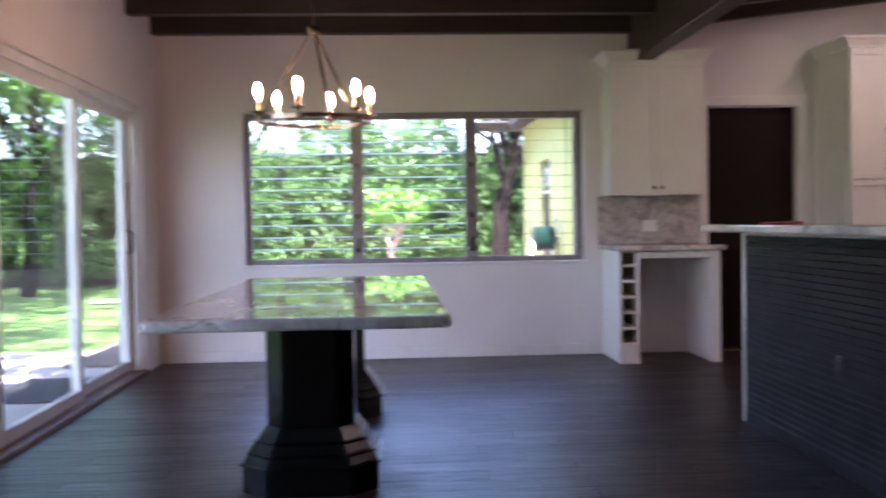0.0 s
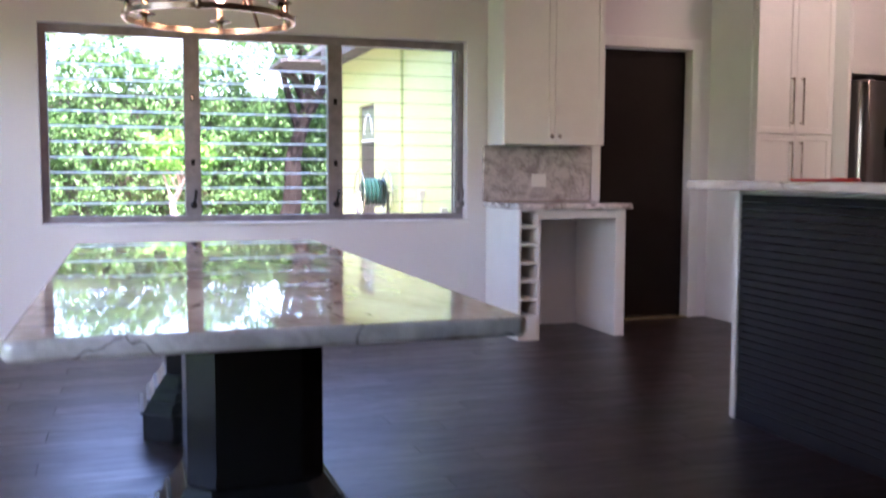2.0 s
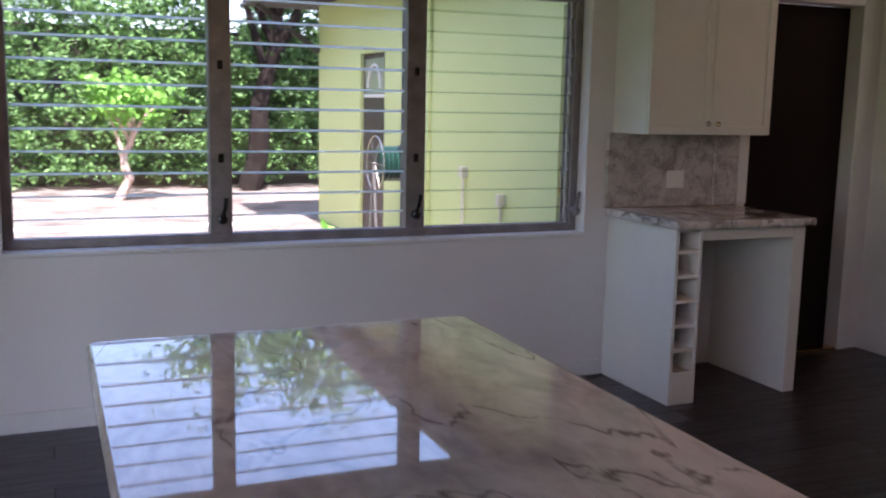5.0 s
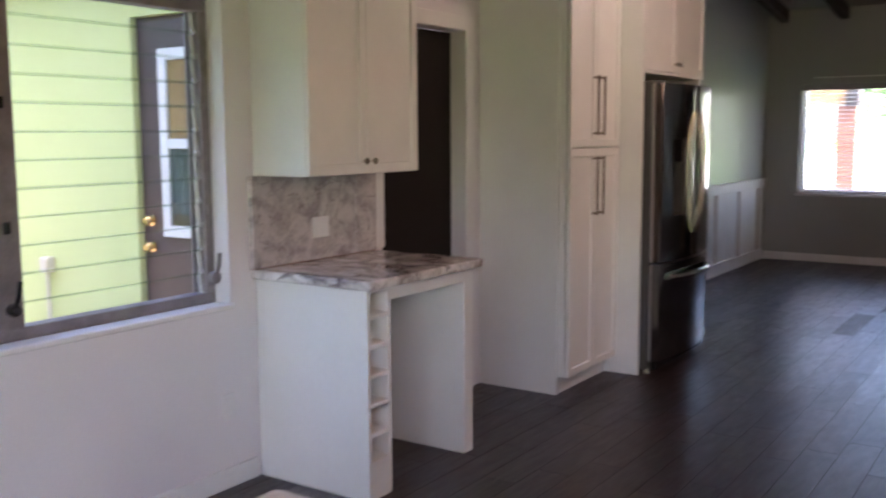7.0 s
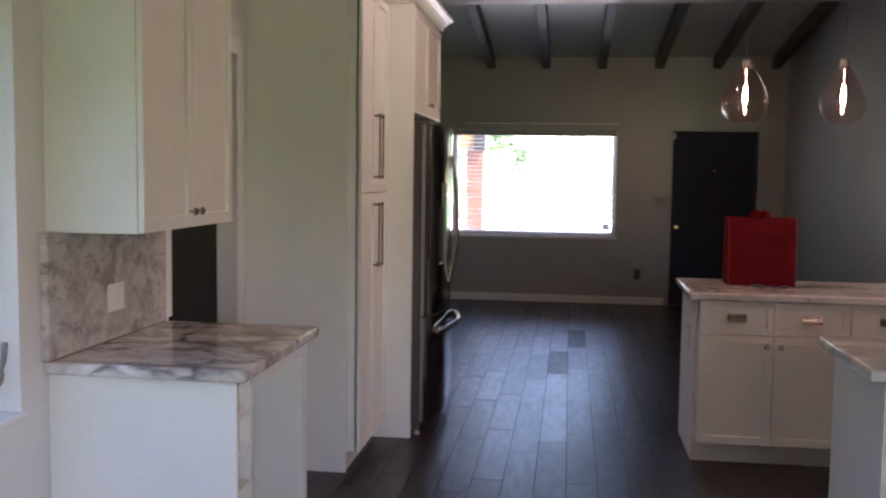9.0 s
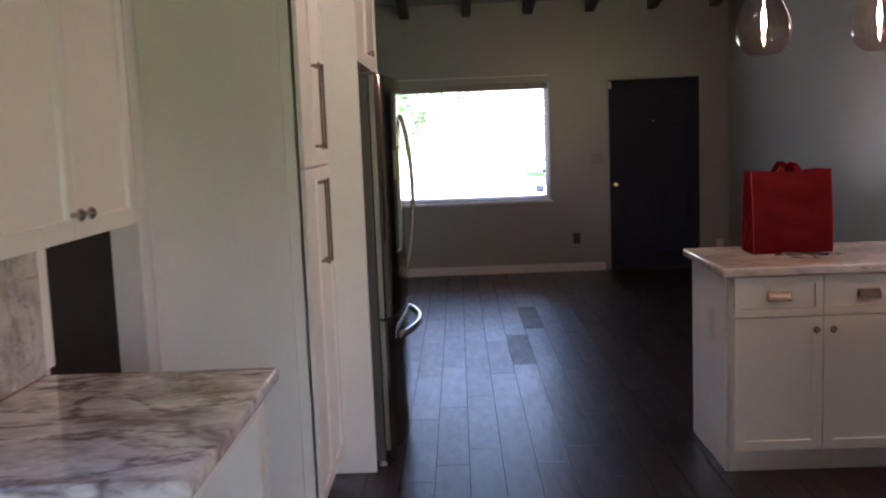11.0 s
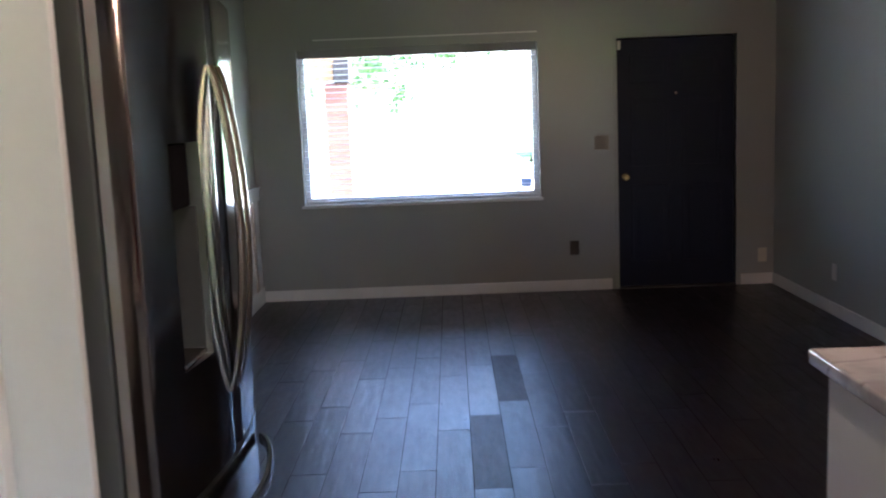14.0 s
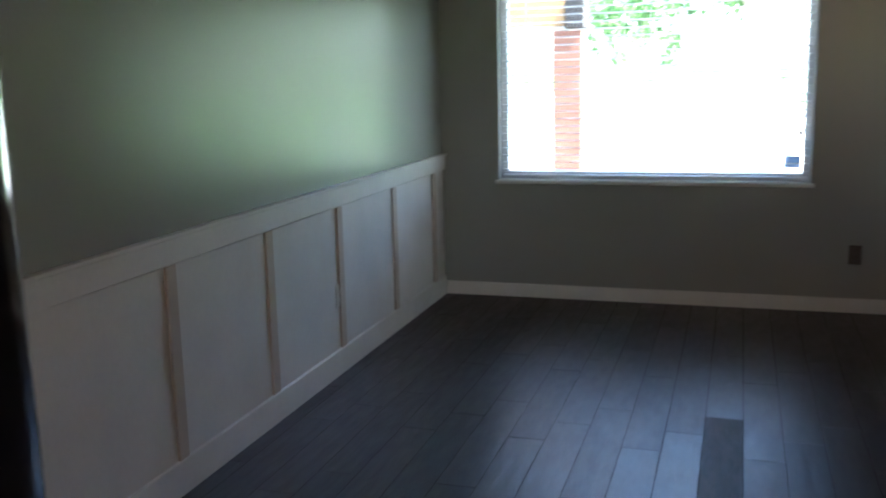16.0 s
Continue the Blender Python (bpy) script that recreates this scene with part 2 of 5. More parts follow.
def plank_wood(name, gloss=0.33, shine=0.85):
    m = bpy.data.materials.new(name)
    m.use_nodes = True
    nt = m.node_tree
    N = nt.nodes
    b = N["Principled BSDF"]
    geo = N.new("ShaderNodeNewGeometry")
    oi = N.new("ShaderNodeObjectInfo")
    add = N.new("ShaderNodeMath")
    add.operation = "ADD"
    fr = N.new("ShaderNodeMath")
    fr.operation = "FRACT"
    mp = N.new("ShaderNodeMapping")
    mp.inputs["Scale"].default_value = (1.0, 6.0, 1.0)
    cmb = N.new("ShaderNodeCombineXYZ")
    k = N.new("ShaderNodeMath")
    k.operation = "MULTIPLY"
    k.inputs[1].default_value = 37.0
    vadd = N.new("ShaderNodeVectorMath")
    vadd.operation = "ADD"
    grain = N.new("ShaderNodeTexNoise")
    grain.inputs["Scale"].default_value = 4.0
    grain.inputs["Detail"].default_value = 8
    grain.inputs["Roughness"].default_value = 0.65
    grain.inputs["Distortion"].default_value = 1.6
    ramp = N.new("ShaderNodeValToRGB")
    e = ramp.color_ramp.elements
    e[0].position, e[0].color = 0.30, (0.008, 0.0042, 0.0034, 1)
    e[1].position, e[1].color = 0.75, (0.036, 0.0165, 0.0115, 1)
    hue = N.new("ShaderNodeHueSaturation")
    val = N.new("ShaderNodeMapRange")
    val.inputs["To Min"].default_value = 0.7
    val.inputs["To Max"].default_value = 1.25
    rough = N.new("ShaderNodeMapRange")
    rough.inputs["To Min"].default_value = gloss
    rough.inputs["To Max"].default_value = gloss + 0.07
    # scraped hollows along the board under fine streaks of grain
    scrape = N.new("ShaderNodeTexNoise")
    scrape.inputs["Scale"].default_value = 3.5
    scrape.inputs["Detail"].default_value = 1.5
    # smears in the varnish, longer along the board
    smear_map = N.new("ShaderNodeMapping")
    smear_map.inputs["Scale"].default_value = (4.0, 14.0, 1.0)
    smear_at = N.new("ShaderNodeVectorMath")
    smear_at.operation = "ADD"
    smear = N.new("ShaderNodeTexNoise")
    smear.inputs["Scale"].default_value = 1.6
    smear.inputs["Detail"].default_value = 4.0
    smear.inputs["Roughness"].default_value = 0.6
    streaks = N.new("ShaderNodeMath")
    streaks.operation = "MULTIPLY_ADD"
    streaks.inputs[1].default_value = 0.3
    rsum = N.new("ShaderNodeMath")
    rsum.operation = "MULTIPLY_ADD"
    rsum.inputs[1].default_value = 0.26
    roff = N.new("ShaderNodeMath")
    roff.operation = "SUBTRACT"
    roff.inputs[1].default_value = 0.13
    bp = N.new("ShaderNodeBump")
    bp.inputs["Strength"].default_value = 0.8
    bp.inputs["Distance"].default_value = 0.004
    fr2 = N.new("ShaderNodeMath")
    fr2.operation = "FRACT"
    links(nt, (geo.outputs["Random Per Island"], add.inputs[0]), (oi.outputs["Random"], add.inputs[1]), (add.outputs[0], fr.inputs[0]),
          (fr.outputs[0], k.inputs[0]), (k.outputs[0], cmb.inputs[0]), (k.outputs[0], cmb.inputs[2]),
          (geo.outputs["Position"], mp.inputs[0]), (mp.outputs[0], vadd.inputs[0]), (cmb.outputs[0], vadd.inputs[1]),
          (vadd.outputs[0], grain.inputs["Vector"]), (grain.outputs[0], ramp.inputs[0]), (ramp.outputs[0], hue.inputs["Color"]),
          (fr.outputs[0], val.inputs["Value"]), (val.outputs[0], hue.inputs["Value"]), (hue.outputs[0], b.inputs["Base Color"]),
          (vadd.outputs[0], scrape.inputs["Vector"]), (geo.outputs["Position"], smear_map.inputs[0]), (smear_map.outputs[0], smear_at.inputs[0]), (cmb.outputs[0], smear_at.inputs[1]), (smear_at.outputs[0], smear.inputs["Vector"]), (grain.outputs[0], streaks.inputs[0]), (scrape.outputs[0], streaks.inputs[2]),
          (streaks.outputs[0], bp.inputs["Height"]), (bp.outputs[0], b.inputs["Normal"]),
          (k.outputs[0], fr2.inputs[0]), (fr2.outputs[0], rough.inputs["Value"]), (smear.outputs[0], rsum.inputs[0]), (rough.outputs[0], rsum.inputs[2]),
          (rsum.outputs[0], roff.inputs[0]), (roff.outputs[0], b.inputs["Roughness"]))
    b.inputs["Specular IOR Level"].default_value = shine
    # blue of the sky's sheen is put into the specular tint
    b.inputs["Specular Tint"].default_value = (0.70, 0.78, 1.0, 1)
    return m


def leaf_material(name, c1, c2):
    m = bpy.data.materials.new(name)
    m.use_nodes = True
    nt = m.node_tree
    N = nt.nodes
    b = N["Principled BSDF"]
    geo = N.new("ShaderNodeNewGeometry")
    r = N.new("ShaderNodeValToRGB")
    r.color_ramp.elements[0].color = (*c1, 1)
    r.color_ramp.elements[1].color = (*c2, 1)
    tr = N.new("ShaderNodeBsdfTranslucent")
    mx = N.new("ShaderNodeMixShader")
    mx.inputs[0].default_value = 0.35
    links(nt, (geo.outputs["Random Per Island"], r.inputs[0]), (r.outputs[0], b.inputs["Base Color"]), (r.outputs[0], tr.inputs[0]),
          (b.outputs[0], mx.inputs[1]), (tr.outputs[0], mx.inputs[2]), (mx.outputs[0], N["Material Output"].inputs["Surface"]))
    b.inputs["Roughness"].default_value = 0.55
    b.inputs["Specular IOR Level"].default_value = 0.3
    return m


WHITE_WALL = paint("white_wall_paint", (0.78, 0.75, 0.75), (0.70, 0.67, 0.67), rough=0.5, scale=1.5, fine=90, bump=0.06, detail=1.5)
# slight green in the grey stands in for garden light reflected on the wall
GREY_WALL = paint("grey_wall_paint", (0.315, 0.32, 0.30), (0.306, 0.311, 0.291), rough=0.30, scale=2.6, fine=60, bump=0.14, rvar=0.014, detail=6.0, spec=0.6)
WHITE_PAINT = paint("white_cabinet_paint", (0.80, 0.79, 0.76), (0.75, 0.74, 0.71), rough=0.39, scale=4, fine=50, bump=0.02, rvar=0.04)
TRIM = paint("white_trim_paint", (0.78, 0.77, 0.75), (0.70, 0.69, 0.67), rough=0.42, scale=4, fine=50, bump=0.03, rvar=0.06)
BATTEN = paint("tan_batten", (0.58, 0.50, 0.43), (0.52, 0.45, 0.39), rough=0.45)
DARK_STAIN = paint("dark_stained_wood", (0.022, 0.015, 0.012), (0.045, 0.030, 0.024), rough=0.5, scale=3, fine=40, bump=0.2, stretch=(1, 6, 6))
RIDGE_PAINT = paint("pinkish_grey_beam_paint", (0.42, 0.36, 0.35), (0.34, 0.29, 0.28), rough=0.5)
BROWN_DOOR = paint("dark_brown_door_paint", (0.010, 0.007, 0.006), (0.014, 0.010, 0.009), rough=0.5, scale=3, spec=0.12)
BLACK = paint("black_lacquer", (0.004, 0.0045, 0.0045), (0.007, 0.0075, 0.0075), rough=0.2, scale=3, fine=50, bump=0.04, rvar=0.06, spec=0.35)
SHIPLAP = paint("charcoal_board_paint", (0.008, 0.009, 0.012), (0.012, 0.0135, 0.017), rough=0.5, scale=5, fine=60, bump=0.12, spec=0.25)
NAVY = paint("navy_door_paint", (0.006, 0.010, 0.030), (0.008, 0.013, 0.036), rough=0.5, scale=3, spec=0.25)
MARBLE = stone("white_marble", (0.74, 0.70, 0.66), (0.40, 0.355, 0.33), (0.15, 0.12, 0.115), 2.3, 0.008, rough=0.025, spec=1.0)
MARBLE2 = stone("brown_veined_marble", (0.76, 0.72, 0.69), (0.24, 0.19, 0.18), (0.12, 0.09, 0.09), 4.6, 0.03, rough=0.1)
MARBLE3 = stone("grey_mottled_marble", (0.58, 0.54, 0.525), (0.31, 0.275, 0.27), (0.25, 0.215, 0.21), 8.0, 0.014, rough=0.14)
STEEL = paint("stainless_steel", (0.36, 0.335, 0.32), (0.31, 0.29, 0.275), rough=0.38, metal=1.0, scale=2, fine=160, bump=0.02, rvar=0.04, stretch=(12, 12, 0.6))
STEEL_FRONT = paint("dark_polished_steel", (0.32, 0.31, 0.30), (0.28, 0.272, 0.265), rough=0.12, metal=1.0, scale=2, fine=160, bump=0.008, rvar=0.02, stretch=(12, 12, 0.6))
GREY_STEEL = paint("grey_fridge_side", (0.085, 0.08, 0.076), (0.07, 0.066, 0.063), rough=0.45, scale=3, fine=200, bump=0.1)
BLACK_PLASTIC = paint("black_plastic", (0.012, 0.012, 0.013), (0.02, 0.02, 0.02), rough=0.2, rvar=0.05)
CHROME = paint("brushed_nickel", (0.55, 0.50, 0.45), (0.48, 0.44, 0.40), rough=0.23, metal=1.0, scale=20, fine=200, bump=0.02, rvar=0.04)
HANDLE = paint("dark_brushed_nickel", (0.30, 0.25, 0.21), (0.26, 0.22, 0.18), rough=0.24, metal=1.0, scale=20, fine=200, bump=0.0, rvar=0.03)
CUP = paint("satin_copper_nickel", (0.60, 0.48, 0.38), (0.55, 0.44, 0.35), rough=0.24, metal=1.0, scale=20, fine=200, bump=0.0, rvar=0.03)
BRASS = paint("polished_brass", (0.62, 0.44, 0.20), (0.55, 0.38, 0.16), rough=0.2, metal=1.0)
BRONZE = paint("antique_nickel_bronze", (0.36, 0.28, 0.20), (0.28, 0.21, 0.15), rough=0.2, metal=1.0, scale=15, rvar=0.04)
ALU = paint("weathered_aluminium", (0.30, 0.27, 0.27), (0.20, 0.18, 0.185), rough=0.55, metal=0.4, scale=12, fine=80, bump=0.15)
PALE_ALU = paint("pale_aluminium", (0.62, 0.63, 0.61), (0.45, 0.46, 0.45), rough=0.45, metal=0.3, scale=14, fine=80, bump=0.1)
SLIDER_ALU = paint("white_aluminium", (0.72, 0.73, 0.72), (0.60, 0.62, 0.61), rough=0.4, scale=6)
TRACK = paint("worn_wood_threshold", (0.17, 0.10, 0.07), (0.10, 0.06, 0.045), rough=0.5, scale=8, stretch=(4, 1, 4))
GLASS = glass("window_glass", (0.94, 0.97, 0.95))
CLEAR_EDGE = glass("clear_glass_edge", (0.80, 0.86, 0.80), 0.3)
LOUVRE_GLASS = glass("aged_louvre_glass", (0.96, 0.98, 0.97), 0.32)
LOUVER_EDGE = bpy.data.materials.new("pale_glint_edge")
LOUVER_EDGE.use_nodes = True
le = LOUVER_EDGE.node_tree
le_t = le.nodes.new("ShaderNodeBsdfTranslucent")
le_t.inputs[0].default_value = (0.80, 0.88, 0.92, 1)
le_m = le.nodes.new("ShaderNodeMixShader")
le_m.inputs[0].default_value = 0.75
le.nodes["Principled BSDF"].inputs["Base Color"].default_value = (0.8, 0.86, 0.88, 1)
le.nodes["Principled BSDF"].inputs["Roughness"].default_value = 0.25
links(le, (le.nodes["Principled BSDF"].outputs[0], le_m.inputs[1]), (le_t.outputs[0], le_m.inputs[2]), (le_m.outputs[0], le.nodes["Material Output"].inputs["Surface"]))
AMBER_GLASS = glass("smoked_amber_glass", (0.92, 0.83, 0.79), 0.01, 1.75)
BULB_GLASS = glass("clear_bulb_glass", (0.98, 0.96, 0.93), 0.01, 1.4)
FILAMENT = glow("lit_candle_bulb", (1.0, 0.62, 0.34), 22.0)
FILAMENT2 = glow("lit_edison_filament", (1.0, 0.62, 0.38), 52.0)
PLATE = paint("ivory_plate", (0.66, 0.62, 0.50), (0.60, 0.56, 0.45), rough=0.4)
DARK_PLATE = paint("brown_outlet", (0.05, 0.035, 0.028), (0.07, 0.05, 0.04), rough=0.4)
RED = paint("red_nonwoven_fabric", (0.30, 0.006, 0.014), (0.20, 0.004, 0.009), rough=0.7, scale=5, fine=160, bump=0.35, bump_dist=0.002, spec=0.25)
SEAM = paint("pale_red_seam", (0.42, 0.06, 0.07), (0.36, 0.045, 0.055), rough=0.7)
BLIND = paint("white_blind_slat", (0.80, 0.80, 0.79), (0.74, 0.74, 0.73), rough=0.45)
YELLOW = paint("lime_yellow_stucco", (0.60, 0.66, 0.30), (0.54, 0.60, 0.26), rough=0.85, scale=1.2, fine=45, bump=0.3)
BROWN_EXT = paint("brown_exterior_paint", (0.055, 0.036, 0.034), (0.075, 0.050, 0.047), rough=0.5)
SOFFIT = paint("dark_soffit_wood", (0.060, 0.052, 0.050), (0.04, 0.034, 0.032), rough=0.7, stretch=(6, 1, 6))
GRASS = paint("lawn_grass", (0.10, 0.20, 0.035), (0.055, 0.12, 0.02), rough=0.9, scale=2.2, fine=45, bump=0.9, bump_dist=0.03)
# strong contrast puts sun patches and shade into the soil colour
SOIL = paint("dappled_leaf_litter", (0.24, 0.195, 0.165), (0.05, 0.04, 0.033), rough=0.95, scale=1.6, fine=26, bump=0.8, bump_dist=0.03)
CONCRETE = paint("patio_concrete", (0.42, 0.40, 0.38), (0.33, 0.31, 0.29), rough=0.85, scale=1.2, fine=50, bump=0.3)
DRIVE = paint("pale_drive_concrete", (0.60, 0.58, 0.55), (0.52, 0.50, 0.47), rough=0.85, scale=1.2, fine=50, bump=0.3)
BARK = paint("grey_brown_bark", (0.020, 0.015, 0.013), (0.011, 0.008, 0.007), rough=0.95, spec=0.1, scale=6, fine=40, bump=0.8, stretch=(3, 3, 0.6), bump_dist=0.02)
PALE_BARK = paint("pale_pink_bark", (0.55, 0.40, 0.34), (0.36, 0.26, 0.21), rough=0.85, scale=9, fine=50, bump=0.6)
LEAF = leaf_material("hedge_leaf", (0.022, 0.065, 0.018), (0.16, 0.30, 0.09))
LEAF2 = leaf_material("bright_shrub_leaf", (0.08, 0.22, 0.03), (0.17, 0.36, 0.06))
# salmon kept dark: shade of an unbuilt carport roof is put into the colour
SALMON = paint("salmon_brick", (0.33, 0.15, 0.10), (0.27, 0.12, 0.08), rough=0.8, scale=6)
TIMBER = paint("tan_timber_boards", (0.55, 0.33, 0.15), (0.40, 0.22, 0.09), rough=0.5, scale=5, fine=30, stretch=(1, 6, 1))
PLAID = paint("grey_green_curtain", (0.16, 0.18, 0.17), (0.09, 0.11, 0.10), rough=0.9, scale=14, fine=60, stretch=(1, 1, 3))
RUBBER = paint("dark_door_mat", (0.03, 0.032, 0.035), (0.05, 0.05, 0.052), rough=0.9, fine=160, bump=0.8)
HOSE = paint("dark_green_hose", (0.006, 0.032, 0.025), (0.010, 0.04, 0.03), rough=0.4)
RED_PLASTIC = paint("red_plastic", (0.5, 0.03, 0.03), (0.4, 0.02, 0.02), rough=0.4)
ROOFING = paint("grey_roofing", (0.16, 0.155, 0.15), (0.10, 0.10, 0.098), rough=0.9, fine=30, bump=0.6)
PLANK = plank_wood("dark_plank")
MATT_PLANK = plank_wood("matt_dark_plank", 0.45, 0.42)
GROUT = paint("dark_joint", (0.006, 0.005, 0.0045), (0.009, 0.007, 0.006), rough=1.0, spec=0.0, rvar=0.0)

# ---- large structure ----
YN, YL, XF, XW, YS, XK, YR = 7.90, 8.08, 9.84, -2.33, -1.5, 5.10, 3.88


def structure(name, rows, material, label, bevel=0.0):
    return single(name, boxes(rows, bevel), material, (0, 0, 0), label, "wall" if name.startswith("wall") else "", kind="structure")


# north wall of dining and kitchen, with the jalousie window and the dark door
structure("wall_north", [
    (XW - 0.2, -1.64, YN, YN + 0.2, -0.1, 3.5), (-1.64, 1.17, YN, YN + 0.2, -0.1, 0.785), (-1.64, 1.17, YN, YN + 0.2, 2.04, 3.5),
    (1.17, 2.22, YN, YN + 0.2, -0.1, 3.5), (2.22, 3.0, YN, YN + 0.2, 2.06, 3.5), (3.0, 4.92, YN, YN + 0.2, -0.1, 3.5)],
    WHITE_WALL, "white painted plaster wall with a wide window and a door opening")
structure("wall_living_north", [(4.92, XF + 0.2, YL, YL + 0.2, -0.1, 3.5)], GREY_WALL, "grey semi-gloss painted living room wall above white wainscot")
structure("wall_east", [
    (XF, XF + 0.2, YR, 4.19, -0.1, 3.5), (XF, XF + 0.2, 4.19, 5.14, 2.02, 3.5), (XF, XF + 0.2, 5.14, 5.77, -0.1, 3.5),
    (XF, XF + 0.2, 5.77, 7.69, -0.1, 0.78), (XF, XF + 0.2, 5.77, 7.69, 2.025, 3.5), (XF, XF + 0.2, 7.69, YL, -0.1, 3.5)],
    GREY_WALL, "grey painted living room wall with a picture window and a front door")
structure("wall_living_south", [(XK + 0.2, XF + 0.2, YR - 0.2, YR, -0.1, 3.5)], GREY_WALL, "grey painted living room side wall")
structure("wall_kitchen_east", [(XK, XK + 0.2, YS, YR, -0.1, 3.5)], WHITE_WALL, "plain white kitchen wall")
structure("wall_south", [(XW - 0.2, XK + 0.2, YS - 0.2, YS, -0.1, 3.5)], WHITE_WALL, "plain white wall behind the dining area")
structure("wall_west", [
    (XW - 0.2, XW, 7.42, YN, -0.1, 3.2), (XW - 0.2, XW, 2.0, 7.42, 2.04, 3.2), (XW - 0.2, XW, YS, 2.0, -0.1, 3.2)],
    WHITE_WALL, "white painted wall with wide sliding glass doors")
structure("ceiling", [(XW, 1.55, YS, YN, 2.80, 2.9)], DARK_STAIN, "flat dark-stained board ceiling over the dining area")


def slope_slab(name, x0, z0, x1, z1, y0, y1, t, material, label, parent=None):
    bm = bmesh.new()
    v = [bm.verts.new(c) for c in ((x0, y0, z0), (x1, y0, z1), (x1, y1, z1), (x0, y1, z0),
                                   (x0, y0, z0 + t), (x1, y0, z1 + t), (x1, y1, z1 + t), (x0, y1, z0 + t))]
    for q in ((0, 3, 2, 1), (4, 5, 6, 7), (0, 1, 5, 4), (1, 2, 6, 5), (2, 3, 7, 6), (3, 0, 4, 7)):
        bm.faces.new([v[i] for i in q])
    return single(name, bm, material, (0, 0, 0), label, kind="structure")


RX, RZ = 6.40, 3.31
slope_slab("ceiling_kitchen", 1.62, 2.75, RX, RZ, YS, YN + 0.1, 0.1, GREY_WALL, "sloping grey painted kitchen ceiling")
slope_slab("ceiling_living", RX, RZ, XF + 0.1, 2.85, YR - 0.1, YL + 0.1, 0.1, GREY_WALL, "sloping grey painted living room ceiling")
slope_slab("roof_west", -3.4, 2.92, 1.7, 2.98, YS - 0.6, YN + 0.3, 0.14, ROOFING, "low grey roof with a wide eave")
slope_slab("roof_east", RX, 3.46, XF + 1.2, 2.98, YS - 0.6, YL + 0.7, 0.14, ROOFING, "grey roof slope over the living room")
slope_slab("roof_middle", 1.62, 2.9, RX, 3.46, YS - 0.6, YL + 0.6, 0.14, ROOFING, "grey roof slope over the kitchen")

# beams: dining joists along x, header and ridge along y, rafters
y = 7.80
while y > YS:
    single("ceiling_joist", boxes([(XW, 1.55, y - 0.05, y + 0.05, 2.655, 2.80)], 0.004), DARK_STAIN, (0, y, 2.655),
           "dark-stained wooden ceiling joist", "beam", "dining ceiling joists", "structure")
    y -= 0.72
single("header_beam", boxes([(1.55, 1.70, YS, YN, 2.41, 2.80)], 0.006), DARK_STAIN, (1.62, 4, 2.41), "heavy dark-stained header beam", "beam", kind="structure")
single("ridge_beam", boxes([(RX - 0.09, RX + 0.09, YR, YL, 2.89, 3.31)], 0.006), RIDGE_PAINT, (RX, 6, 2.89), "pinkish grey painted ridge beam", "beam", kind="structure")


def rafter(y, x0, z0, x1, z1):
    bm = bmesh.new()
    v = [bm.verts.new(c) for c in ((x0, y - .045, z0 - .12), (x1, y - .045, z1 - .12), (x1, y + .045, z1 - .12), (x0, y + .045, z0 - .12),
                                   (x0, y - .045, z0 + .01), (x1, y - .045, z1 + .01), (x1, y + .045, z1 + .01), (x0, y + .045, z0 + .01))]
    for q in ((0, 3, 2, 1), (4, 5, 6, 7), (0, 1, 5, 4), (1, 2, 6, 5), (2, 3, 7, 6), (3, 0, 4, 7)):
        bm.faces.new([v[i] for i in q])
    single("rafter", bm, DARK_STAIN, ((x0 + x1) / 2, y, min(z0, z1)), "dark-stained exposed roof rafter", "beam", "rafters", "structure")


for i in range(7):
    y = 7.90 - 0.645 * i
    if y > YR:
        rafter(y, RX + 0.09, RZ - 0.012, XF, 2.85)
for i in range(15):
    y = 7.60 - 0.645 * i
    if y > YS:
        rafter(y, 1.70, 2.76, RX - 0.09, RZ - 0.012)

# baseboards, sills and casings
single("baseboard_east", boxes([(XF - 0.015, XF, 5.20, YL, 0, 0.09), (XF - 0.015, XF, YR, 4.15, 0, 0.09)], 0.004), TRIM, (XF, 6, 0), "white painted baseboard", "baseboard", kind="structure")
single("baseboard_living_south", boxes([(XK + 0.2, XF - 0.015, YR, YR + 0.015, 0, 0.09)], 0.004), TRIM, (7, YR, 0), "white painted baseboard", "baseboard", kind="structure")
single("baseboard_north", boxes([(XW, 1.30, YN - 0.014, YN, 0, 0.09)], 0.004), TRIM, (0, YN, 0), "low white painted baseboard", "baseboard", kind="structure")

